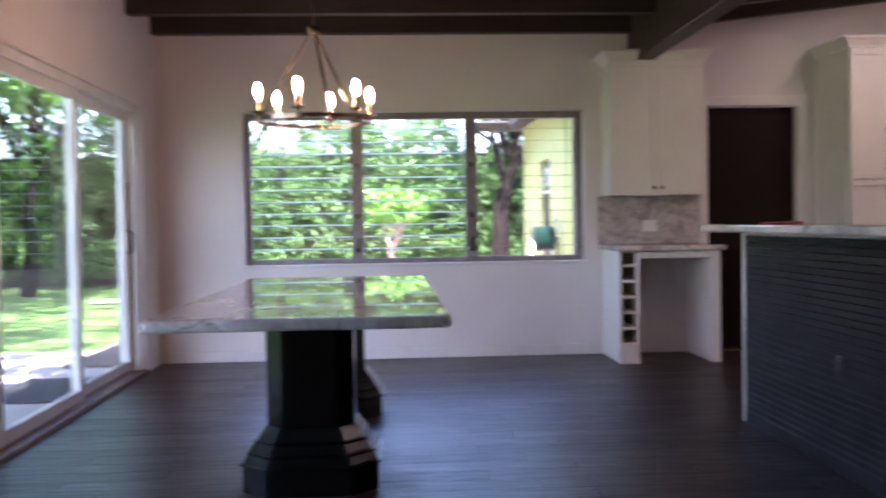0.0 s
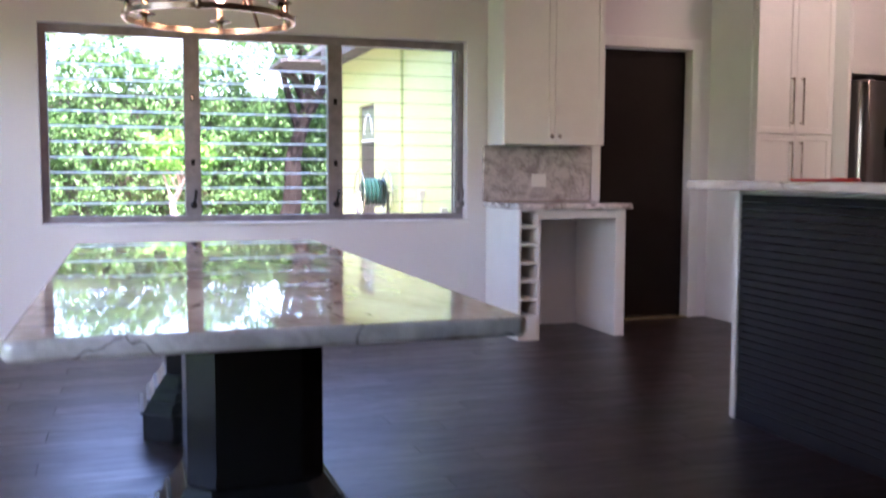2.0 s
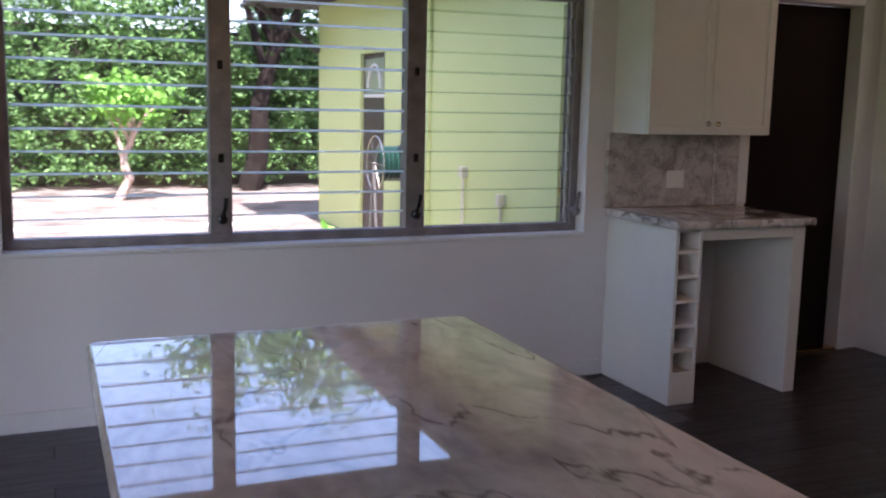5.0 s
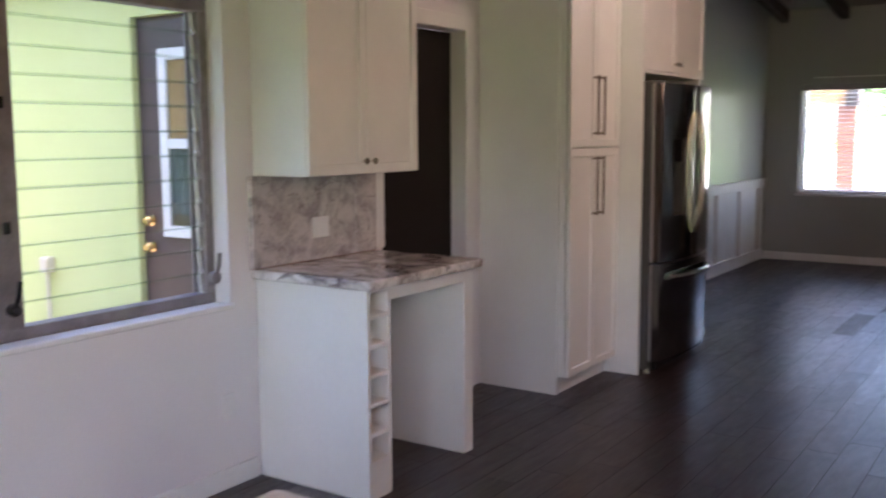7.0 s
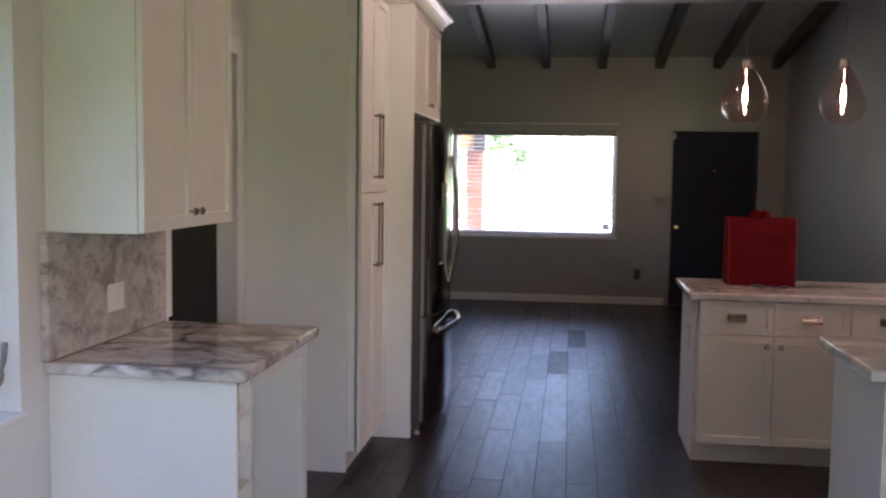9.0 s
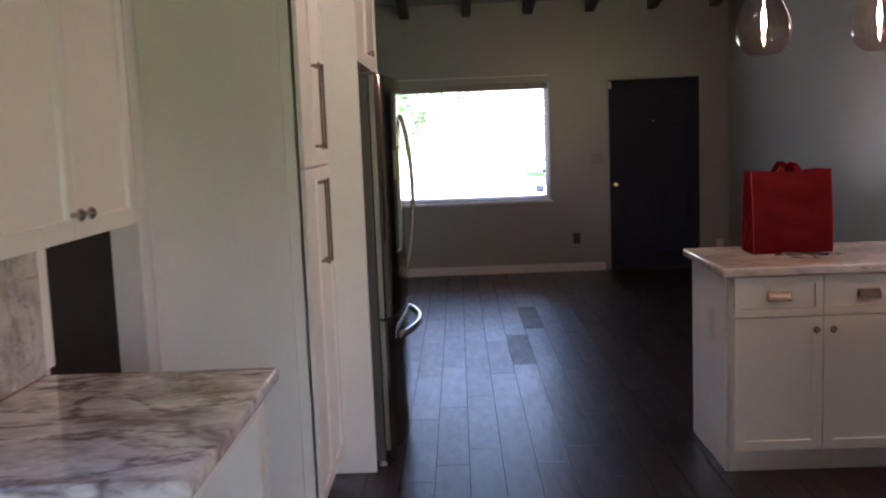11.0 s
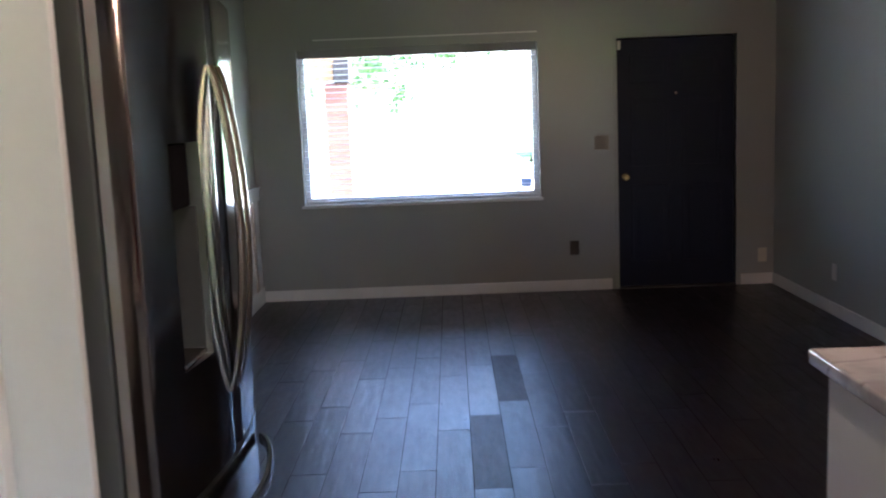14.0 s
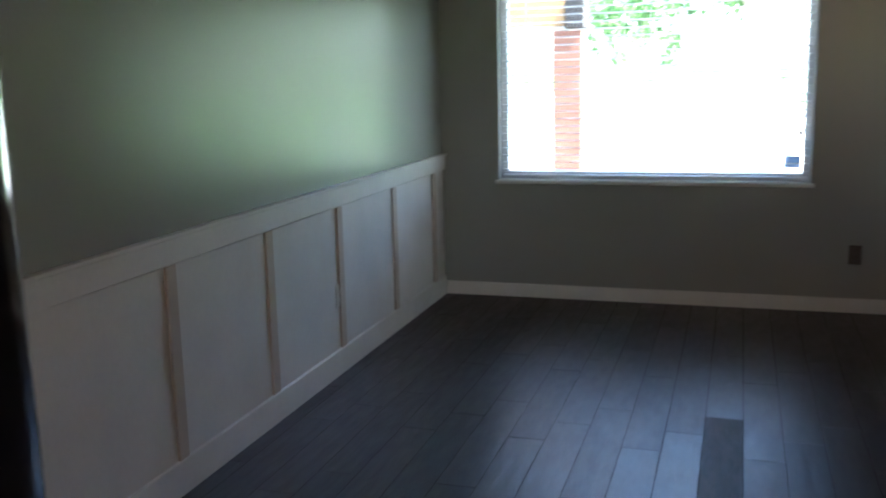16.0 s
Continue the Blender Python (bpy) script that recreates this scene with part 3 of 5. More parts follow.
# ---- jalousie window in the north wall ----
win = thing("window_1", (-0.235, 8.0, 0.785), "wide aluminium jalousie window with three bays of glass louvres", "window", kind="structure")
bm = bmesh.new()
for r in ((-1.64, 1.17, 7.985, 8.055, 0.785, 0.83), (-1.64, 1.17, 7.985, 8.055, 1.985, 2.04), (-1.64, -1.595, 7.985, 8.055, 0.83, 1.985), (1.125, 1.17, 7.985, 8.055, 0.83, 1.985)):
    box(bm, *r, bevel=0.003)
part("window_frame", bm, ALU, win)
for x in (-0.716, 0.235):
    mull = part("mullion", boxes([(x - 0.05, x + 0.05, 7.97, 8.055, 0.83, 1.985)], 0.004), ALU, win, "weathered grey aluminium mullion")
    b2 = bmesh.new()
    for z in (1.60, 1.18):
        box(b2, x - 0.012, x + 0.012, 7.962, 7.972, z - 0.02, z + 0.02, bevel=0.002)
    tube(b2, [(x, 7.965, 0.90), (x, 7.945, 0.91), (x + 0.01, 7.935, 0.95), (x + 0.015, 7.93, 1.0)], 0.009, 6)
    lathe(b2, [(0.012, -0.02), (0.022, -0.015), (0.022, 0.012), (0.01, 0.02)], x, 7.955, 0.90, 10, "y")
    part("crank_operator", b2, BLACK_PLASTIC, mull, "dark louvre crank operator")
part("clip_stile", boxes([(1.104, 1.1275, 8.041, 8.052, 0.80, 2.03)], 0.001), ALU, win)
for k in range(12):
    # a pressed clip, leaning with its blade, with a rounded jaw at the foot
    z = 0.862 + k * 0.0985
    b2 = bmesh.new()
    box(b2, 1.108, 1.126, -0.006, 0.006, -0.047, 0.050, bevel=0.004)
    lathe(b2, [(0.004, -0.012), (0.011, -0.008), (0.011, 0.008), (0.004, 0.012)], 1.116, 0.0, -0.040, 10, "x")
    bmesh.ops.rotate(b2, verts=b2.verts[:], cent=(1.116, 0, 0), matrix=Matrix.Rotation(radians(-9), 3, "X"))
    bmesh.ops.translate(b2, verts=b2.verts[:], vec=(0, 8.018, z))
    part("louvre_clip", b2, PALE_ALU, win, "pale pressed metal louvre clip")
b2 = bmesh.new()
for z in (1.60, 1.18):
    box(b2, 1.135, 1.159, 7.977, 7.987, z - 0.02, z + 0.02, bevel=0.002)
tube(b2, [(1.146, 7.975, 0.90), (1.146, 7.950, 0.91), (1.150, 7.938, 0.95), (1.152, 7.934, 1.0)], 0.009, 6)
lathe(b2, [(0.012, -0.02), (0.026, -0.015), (0.026, 0.012), (0.01, 0.02)], 1.146, 7.965, 0.895, 10, "y")
part("crank_operator", b2, ALU, win, "grey louvre crank operator")
bay_edges = [(-1.595, -0.766), (-0.666, 0.185), (0.285, 1.106)]
for x0, x1 in bay_edges:
    half = (x1 - x0) / 2
    bm = bmesh.new()
    box(bm, -half, half, -0.003, 0.003, -0.043, 0.052)
    # pale foot strip stands in for overlap lines and sky glints on the glass
    box(bm, -half, half, -0.0040, 0.0040, -0.054, -0.0432, bevel=0.002, mi=1)
    me = mesh_from("louvre", bm, [LOUVRE_GLASS, CLEAR_EDGE if x0 > 0.2 else LOUVER_EDGE])
    for k in range(12):
        ob = new("louvre", me)
        ob.parent = win
        ob.location = Vector(((x0 + x1) / 2, 8.02, 0.862 + k * 0.0985)) - win.location
        ob.rotation_euler = (radians(-14 + 5 * math.sin(k * 2.1 + x0)), 0, 0)
        ob.visible_shadow = False
single("sill_north", boxes([(-1.66, 1.19, 7.885, 7.984, 0.765, 0.788)], 0.004), TRIM, (-0.2, 7.93, 0.765), "white painted window sill board", "sill", kind="structure")

# ---- dark door beside the bar ----
door = thing("door_1", (2.6, 7.98, 0), "closed dark brown panel door in a white casing", "door", kind="structure")
part("door_leaf", boxes([(2.225, 2.995, 7.99, 8.03, 0.012, 2.055)], 0.003), BROWN_DOOR, door)
part("casing", boxes([(2.995, 3.075, YN - 0.018, YN, 0, 2.14), (2.15, 2.995, YN - 0.018, YN, 2.06, 2.14), (2.15, 2.22, YN - 0.018, YN, 0.92, 2.06)], 0.004), TRIM, door, "white painted door casing")
part("threshold", boxes([(2.222, 2.998, YN - 0.01, 8.03, 0.001, 0.011)], 0.002), BRASS, door, "thin brass threshold strip")

# ---- sliding glass doors in the west wall ----
sl = thing("sliding_door", (-2.43, 4.7, 0), "white aluminium sliding glass doors with worn wooden threshold", "sliding door", kind="structure")
part("door_frame", boxes([(-2.50, -2.36, 2.0, 7.42, 1.985, 2.04), (-2.50, -2.36, 7.37, 7.42, 0.03, 1.985), (-2.50, -2.36, 2.0, 2.05, 0.03, 1.985)], 0.004), SLIDER_ALU, sl)
part("threshold", boxes([(-2.52, -2.315, 2.0, 7.42, -0.02, 0.03)], 0.006), TRACK, sl, "worn brown wooden threshold")
edges = [7.37, 6.12, 4.80, 3.45, 2.05]
for i, (a, b) in enumerate(zip(edges, edges[1:])):
    x = -2.41 if i % 2 else -2.455
    leaf = part("door_leaf", boxes([(x - 0.02, x + 0.02, a - 0.075, a, 0.035, 1.985), (x - 0.02, x + 0.02, b, b + 0.075, 0.035, 1.985),
                                    (x - 0.02, x + 0.02, b + 0.075, a - 0.075, 0.035, 0.11), (x - 0.02, x + 0.02, b + 0.075, a - 0.075, 1.92, 1.985)], 0.003), SLIDER_ALU, sl)
    g = part("pane", boxes([(x - 0.003, x + 0.003, b + 0.075, a - 0.075, 0.11, 1.92)]), GLASS, leaf)
    g.visible_shadow = False
    if i == 0:
        hb = bmesh.new()
        tube(hb, [(x + 0.02, a - 0.04, 0.92), (x + 0.055, a - 0.04, 0.94), (x + 0.055, a - 0.04, 1.08), (x + 0.02, a - 0.04, 1.10)], 0.009, 8)
        box(hb, x + 0.018, x + 0.03, a - 0.055, a - 0.02, 1.40, 1.46, bevel=0.003)
        part("door_handle", hb, CHROME, leaf, "metal pull handle and latch", True)

# ---- living room picture window with open blinds ----
lw = thing("window_2", (XF + 0.1, 6.73, 0.78), "picture window with white frame and open white blinds", "window", kind="structure")
X = XF + 0.12
part("window_frame", boxes([(X - 0.03, X + 0.04, 5.77, 7.69, 0.78, 0.83), (X - 0.03, X + 0.04, 5.77, 7.69, 1.985, 2.025), (X - 0.03, X + 0.04, 5.77, 5.815, 0.83, 1.985), (X - 0.03, X + 0.04, 7.645, 7.69, 0.83, 1.985)], 0.004), TRIM, lw)
g = part("pane", boxes([(X + 0.012, X + 0.018, 5.815, 7.645, 0.83, 1.985)]), GLASS, lw)
g.visible_shadow = False
part("window_sill", boxes([(XF - 0.02, X - 0.03, 5.75, 7.71, 0.757, 0.781)], 0.004), TRIM, lw)
part("window_sticker", boxes([(X + 0.006, X + 0.0115, 5.83, 5.92, 0.86, 0.93)]), paint("pale_blue_sticker", (0.25, 0.38, 0.62), (0.3, 0.45, 0.7), rough=0.5), lw, "small pale blue sticker on the glass")
bl = thing("window_blind", (XF + 0.04, 6.73, 0.80), "lowered white horizontal blind with slats turned open", "blind")
# the rail's shade is put into its colour as grey
part("head_rail", boxes([(XF - 0.012, XF + 0.05, 5.78, 7.68, 1.955, 2.022)], 0.004), paint("shaded_grey_headrail", (0.32, 0.32, 0.32), (0.28, 0.28, 0.28), rough=0.5), bl, "blind head rail with its shade painted grey")
part("bottom_rail", boxes([(XF + 0.015, XF + 0.06, 5.79, 7.67, 0.795, 0.815)], 0.004), BLIND, bl)
bm = bmesh.new()
n = 5
for k in range(n):
    u0, u1 = -0.024 + 0.048 * k / n, -0.024 + 0.048 * (k + 1) / n
    za, zb = 0.004 * (1 - (u0 / 0.024) ** 2), 0.004 * (1 - (u1 / 0.024) ** 2)
    v = [bm.verts.new(c) for c in ((u0, -0.94, za), (u1, -0.94, zb), (u1, 0.94, zb), (u0, 0.94, za), (u0, -0.94, za + .002), (u1, -0.94, zb + .002), (u1, 0.94, zb + .002), (u0, 0.94, za + .002))]
    for q in ((0, 3, 2, 1), (4, 5, 6, 7), (0, 1, 5, 4), (1, 2, 6, 5), (2, 3, 7, 6), (3, 0, 4, 7)):
        bm.faces.new([v[i] for i in q])
slat_me = mesh_from("slat", bm, BLIND)
for k in range(24):
    ob = new("slat", slat_me)
    ob.parent = bl
    ob.location = Vector((XF + 0.045, 6.73, 0.845 + k * 0.0465)) - bl.location
    ob.rotation_euler = (0, radians(3 + 2 * math.sin(k * 1.7)), 0)
for y in (5.95, 6.73, 7.51):
    cb = bmesh.new()
    tube(cb, [(XF + 0.022, y, 0.81), (XF + 0.022, y, 1.96)], 0.0012, 5)
    tube(cb, [(XF + 0.068, y, 0.81), (XF + 0.068, y, 1.96)], 0.0012, 5)
    part("ladder_cord", cb, BLIND, bl)
cb = bmesh.new()
tube(cb, [(XF - 0.014, 5.84, 1.10), (XF - 0.016, 5.84, 1.96)], 0.0025, 5)
lathe(cb, [(0.004, -0.02), (0.014, -0.012), (0.010, 0.02)], XF - 0.014, 5.84, 1.09, 8)
part("pull_cord", cb, DARK_PLATE, bl, "pull cord with a dark tassel")
single("window_header_trim", boxes([(XF - 0.012, XF, 5.77, 7.55, 2.092, 2.103)], 0.002), TRIM, (XF, 6.7, 2.092), "thin white strip above the window", "trim", kind="structure")

# ---- navy front door ----
fd = thing("door_2", (XF, 4.665, 0), "closed navy blue six-panel front door with brass knob", "door", kind="structure")
bm = boxes([(XF + 0.035, XF + 0.075, 4.195, 5.135, 0.012, 2.012)], 0.003)
part("door_leaf", bm, NAVY, fd)
for y0, y1 in ((4.30, 4.62), (4.71, 5.03)):
    for z0, z1 in ((0.20, 0.85), (0.98, 1.55), (1.66, 1.90)):
        pb = boxes([(XF + 0.029, XF + 0.036, y0, y1, z0, z0 + 0.02), (XF + 0.029, XF + 0.036, y0, y1, z1 - 0.02, z1), (XF + 0.029, XF + 0.036, y0, y0 + 0.02, z0 + 0.02, z1 - 0.02), (XF + 0.029, XF + 0.036, y1 - 0.02, y1, z0 + 0.02, z1 - 0.02),
                    (XF + 0.030, XF + 0.036, y0 + 0.055, y1 - 0.055, z0 + 0.055, z1 - 0.055)], 0.002)
        part("door_panel", pb, NAVY, fd)
kb = lathe(bmesh.new(), [(0.030, 0.0), (0.030, -0.008), (0.012, -0.014), (0.012, -0.035), (0.026, -0.045), (0.030, -0.058), (0.020, -0.070)], XF + 0.036, 5.075, 0.915, 16, "x")
part("door_knob", kb, BRASS, fd, "brass door knob", True)
part("peephole", lathe(bmesh.new(), [(0.012, 0), (0.012, -0.006), (0.006, -0.008)], XF + 0.036, 4.664, 1.573, 12, "x"), CHROME, fd, "small bright metal peephole", True)
part("threshold", boxes([(XF - 0.03, XF + 0.08, 4.195, 5.135, 0.001, 0.012)], 0.003), GREY_STEEL, fd, "dark metal door threshold")
# unseen jamb, added behind the leaf to stop daylight leaking round it
part("jamb", boxes([(XF + 0.078, XF + 0.2, 4.191, 4.22, 0.0, 2.02), (XF + 0.078, XF + 0.2, 5.11, 5.139, 0.0, 2.02), (XF + 0.078, XF + 0.2, 4.22, 5.11, 1.98, 2.02), (XF + 0.082, XF + 0.2, 4.22, 5.11, -0.1, 0.03)]), NAVY, fd)
part("hinge_catch", boxes([(XF - 0.01, XF + 0.03, 5.11, 5.135, 1.93, 2.0)], 0.003), PLATE, fd, "small pale metal catch at the door top")
part("door_stop", boxes([(XF - 0.008, XF + 0.034, 4.165, 4.19, 0, 2.045), (XF - 0.008, XF + 0.034, 5.14, 5.165, 0, 2.045), (XF - 0.008, XF + 0.034, 4.19, 5.14, 2.02, 2.045)], 0.002), GREY_WALL, fd, "grey painted door casing")

# ---- wainscot on the living room north wall ----
wc = thing("wainscot", (7.3, YL, 0), "white painted board and batten wainscot with a top rail", "wainscot", kind="structure")
part("panel", boxes([(4.95, XF - 0.001, YL - 0.008, YL - 0.001, 0.0, 0.86)]), TRIM, wc)
part("rail", boxes([(4.95, XF - 0.002, YL - 0.026, YL - 0.008, 0.845, 0.935)], 0.003), TRIM, wc)
part("cap", boxes([(4.95, XF - 0.002, YL - 0.036, YL - 0.002, 0.936, 0.952)], 0.003), TRIM, wc)
part("base", boxes([(4.95, XF - 0.016, YL - 0.024, YL - 0.008, 0.0, 0.13)], 0.003), TRIM, wc)
for x in (5.10, 5.83, 6.60, 7.33, 8.07, 8.86, 9.60):
    part("batten", boxes([(x - 0.03, x + 0.03, YL - 0.022, YL - 0.008, 0.131, 0.844)], 0.003), BATTEN, wc, "tan wooden batten")


# ---- electric plates ----
def outlet(at, axis, plate, label, sockets=True, w=0.072, h=0.115, thick=0.006):
    ob = thing("wall_outlet" if sockets else "light_switch", at, label, "outlet" if sockets else "switch")
    x, y, z = at
    def b(u0, u1, z0, z1, d0, d1):
        return (x - d1, x - d0, y + u0, y + u1, z + z0, z + z1) if axis == "x" else ((x + u0, x + u1, y - d1, y - d0, z + z0, z + z1) if axis == "y" else (x + u0, x + u1, y + d0, y + d1, z + z0, z + z1))
    part("plate", boxes([b(-w / 2, w / 2, -h / 2, h / 2, 0.0, thick)], 0.002), plate, ob)
    if sockets:
        for s in (-0.022, 0.022):
            part("socket", boxes([b(-0.015, 0.015, s - 0.013, s + 0.013, thick + 0.0002, thick + 0.003)], 0.001), DARK_PLATE if plate is DARK_PLATE else plate, ob)
    else:
        n = max(1, round(w / 0.06))
        for k in range(n):
            u = (k - (n - 1) / 2) * 0.046
            part("toggle", boxes([b(u - 0.005, u + 0.005, -0.012, 0.012, thick + 0.0002, thick + 0.008)], 0.001), plate, ob)
    return ob


outlet((XF, 5.505, 0.355), "x", DARK_PLATE, "uncovered dark brown wall outlet")
outlet((XF, 3.975, 0.24), "x", PLATE, "ivory wall outlet near the corner")
outlet((XF, 5.27, 1.20), "x", paint("dull_tan_plate", (0.34, 0.31, 0.25), (0.30, 0.27, 0.22), rough=0.5), "ivory double light switch beside the front door", False, 0.12, 0.115)
outlet((8.04, YL - 0.008, 0.40), "y", TRIM, "white wall outlet on the wainscot")
outlet((1.14, YN, 0.35), "y", TRIM, "white wall outlet under the window")
outlet((8.6, YR, 0.30), "-y", TRIM, "white wall outlet on the grey wall")


# ---- cabinets ----
def shaker(bm, face, at, u0, u1, z0, z1, t=0.019, rail=0.058, rec=0.010):
    """A shaker front on the plane 'at', facing -y or -x: one slab with a sunk middle."""
    part_bm = bmesh.new()
    if face == "-y":
        box(part_bm, u0, u1, at - t, at, z0, z1, bevel=0.0015)
        out = Vector((0, -1, 0))
    else:
        box(part_bm, at - t, at, u0, u1, z0, z1, bevel=0.0015)
        out = Vector((-1, 0, 0))
    part_bm.normal_update()
    f = max((q for q in part_bm.faces if q.normal.dot(out) > 0.99), key=lambda q: q.calc_area())
    bmesh.ops.inset_individual(part_bm, faces=[f], thickness=rail, depth=0.0)
    bmesh.ops.inset_individual(part_bm, faces=[f], thickness=0.003, depth=0.0)
    for v in f.verts:
        v.co -= out * rec
    me = bpy.data.meshes.new("tmp")
    part_bm.to_mesh(me)
    part_bm.free()
    bm.from_mesh(me)
    bpy.data.meshes.remove(me)
    return bm


def crown(x0, x1, y0, y1, z, left, right):
    prof = [(0.0, 0.0), (0.010, 0.0), (0.012, 0.012), (0.022, 0.026), (0.042, 0.050), (0.066, 0.066), (0.070, 0.070), (0.070, 0.086)]
    bm = bmesh.new()
    loops = []
    for o, h in prof:
        xa, xb = x0 - o * left, x1 + o * right
        loops.append([bm.verts.new(c) for c in ((xa, y1, z + h), (xa, y0 - o, z + h), (xb, y0 - o, z + h), (xb, y1, z + h))])
    for a, b in zip(loops, loops[1:]):
        for k in range(4):
            bm.faces.new((a[k], a[(k + 1) % 4], b[(k + 1) % 4], b[k]))
    bm.faces.new(loops[0])
    bm.faces.new(loops[-1])
    return bm


def knob(x, y, z, axis="y"):
    return lathe(bmesh.new(), [(0.006, 0), (0.006, -0.012), (0.014, -0.017), (0.015, -0.023), (0.010, -0.028)], x, y, z, 12, axis)


def bar_pull(x, y, z0, z1):
    bm = bmesh.new()
    box(bm, x - 0.006, x + 0.006, y - 0.036, y - 0.026, z0, z1, bevel=0.002)
    for z in (z0 + 0.012, z1 - 0.012):
        box(bm, x - 0.006, x + 0.006, y - 0.028, y, z - 0.006, z + 0.006, bevel=0.001)
    return bm


# wall cabinet over the bar
uc = thing("wall_cabinet", (1.70, 7.9, 1.315), "white two-door shaker wall cabinet with crown moulding", "cabinet")
part("body", boxes([(1.322, 2.088, 7.60, 7.899, 1.315, 2.40)], 0.002), WHITE_PAINT, uc)
for u0, u1, kx in ((1.324, 1.703, 1.675), (1.707, 2.086, 1.735)):
    d = part("door", shaker(bmesh.new(), "-y", 7.598, u0, u1, 1.318, 2.385), WHITE_PAINT, uc)
    part("knob", knob(kx, 7.579, 1.372), CHROME, d, "small nickel knob", True)
part("crown_moulding", crown(1.322, 1.545, 7.58, 7.899, 2.385, 1, 0), WHITE_PAINT, uc)
part("crown_moulding", crown(1.705, 2.088, 7.58, 7.899, 2.385, 0, 1), WHITE_PAINT, uc)

# bar base with wine cubbies and an open bay
bb = thing("bar_cabinet", (1.70, 7.6, 0), "white bar base cabinet with wine cubbies and an open appliance bay", "cabinet")
part("side_panel", boxes([(1.315, 1.335, 7.285, 7.895, 0, 0.873)], 0.002), WHITE_PAINT, bb)
part("side_panel", boxes([(1.455, 1.475, 7.29, 7.895, 0, 0.873)], 0.002), WHITE_PAINT, bb)
part("side_panel", boxes([(2.035, 2.11, 7.29, 7.895, 0, 0.873)], 0.002), WHITE_PAINT, bb)
part("top_rail", boxes([(1.475, 2.035, 7.29, 7.31, 0.815, 0.873)], 0.002), WHITE_PAINT, bb)
part("cubby_base", boxes([(1.335, 1.455, 7.287, 7.305, 0, 0.145)], 0.002), WHITE_PAINT, bb)
for k in range(6):
    z = 0.145 + k * 0.1215
    part("cubby_shelf", boxes([(1.335, 1.455, 7.287, 7.88, z, z + 0.018)], 0.001), WHITE_PAINT, bb)
part("cubby_top", boxes([(1.335, 1.455, 7.287, 7.88, 0.860, 0.873)], 0.001), WHITE_PAINT, bb)
part("back_panel", boxes([(1.335, 1.455, 7.88, 7.893, 0.0, 0.873)]), WHITE_PAINT, bb)
bm = boxes([(1.293, 2.145, 7.25, 7.898, 0.875, 0.915)], 0.009, 3)
single("bar_countertop", bm, MARBLE2, (1.7, 7.55, 0.875), "brown and white veined marble bar countertop", "countertop", smooth=True)
sp = thing("marble_backsplash", (1.7, 7.89, 0.916), "grey and white mottled marble backsplash behind the bar", "backsplash")
part("slab", boxes([(1.285, 1.972, 7.872, 7.899, 0.918, 1.314)], 0.003), MARBLE3, sp)
part("end_strip", boxes([(1.974, 2.135, 7.869, 7.899, 0.918, 1.314)], 0.003), MARBLE3, sp, "paler marble strip at the end")
part("joint", boxes([(1.287, 2.133, 7.871, 7.898, 0.9155, 0.9178)]), paint("brown_sealant", (0.22, 0.12, 0.09), (0.18, 0.10, 0.07), rough=0.6), sp, "thin brown sealant line")
outlet((1.715, 7.872, 1.065), "y", WHITE_PAINT, "white square outlet on the marble backsplash", True, 0.115, 0.095)

# pantry
pn = thing("pantry_cabinet", (3.5, 7.6, 0), "tall white shaker pantry cabinet with long nickel pulls", "cabinet")
part("body", boxes([(3.176, 3.828, 7.346, 7.899, 0.105, 2.44)], 0.002), WHITE_PAINT, pn)
part("side_panel", boxes([(3.160, 3.175, 7.385, 7.899, 0.0, 2.44)], 0.002), WHITE_PAINT, pn)
part("toe_kick", boxes([(3.176, 3.828, 7.395, 7.41, 0.0, 0.104)]), WHITE_PAINT, pn)
for u0, u1, hx in ((3.166, 3.495, 3.455), (3.499, 3.826, 3.54)):
    for z0, z1, h0, h1 in ((0.11, 1.402, 1.015, 1.355), (1.410, 2.425, 1.475, 1.815)):
        d = part("door", shaker(bmesh.new(), "-y", 7.333, u0, u1, z0, z1), WHITE_PAINT, pn)
        part("pull_handle", bar_pull(hx, 7.314, h0, h1), HANDLE, d, "long square nickel pull handle")
part("crown_moulding", crown(3.160, 3.826, 7.335, 7.899, 2.442, 1, 0), WHITE_PAINT, pn)

# refrigerator surround
fs = thing("fridge_cabinet", (4.35, 7.55, 0), "white cabinet over the refrigerator with a tall side panel", "cabinet")
part("side_panel", boxes([(3.831, 3.858, 7.172, 7.899, 0.0, 2.44)], 0.002), WHITE_PAINT, fs)
part("side_panel", boxes([(4.886, 4.908, 7.192, 7.899, 0.0, 1.85)], 0.002), WHITE_PAINT, fs)
part("body", boxes([(3.860, 4.908, 7.192, 7.899, 1.852, 2.44)], 0.002), WHITE_PAINT, fs)
part("light_rail", boxes([(3.860, 4.908, 7.168, 7.19, 1.845, 1.862)], 0.002), WHITE_PAINT, fs)
for u0, u1, kx in ((3.862, 4.382, 4.355), (4.386, 4.906, 4.415)):
    d = part("door", shaker(bmesh.new(), "-y", 7.190, u0, u1, 1.866, 2.425), WHITE_PAINT, fs)
    part("knob", knob(kx, 7.171, 1.92), CHROME, d, "small nickel knob", True)
part("crown_moulding", crown(3.831, 4.908, 7.172, 7.899, 2.442, 1, 1), WHITE_PAINT, fs)

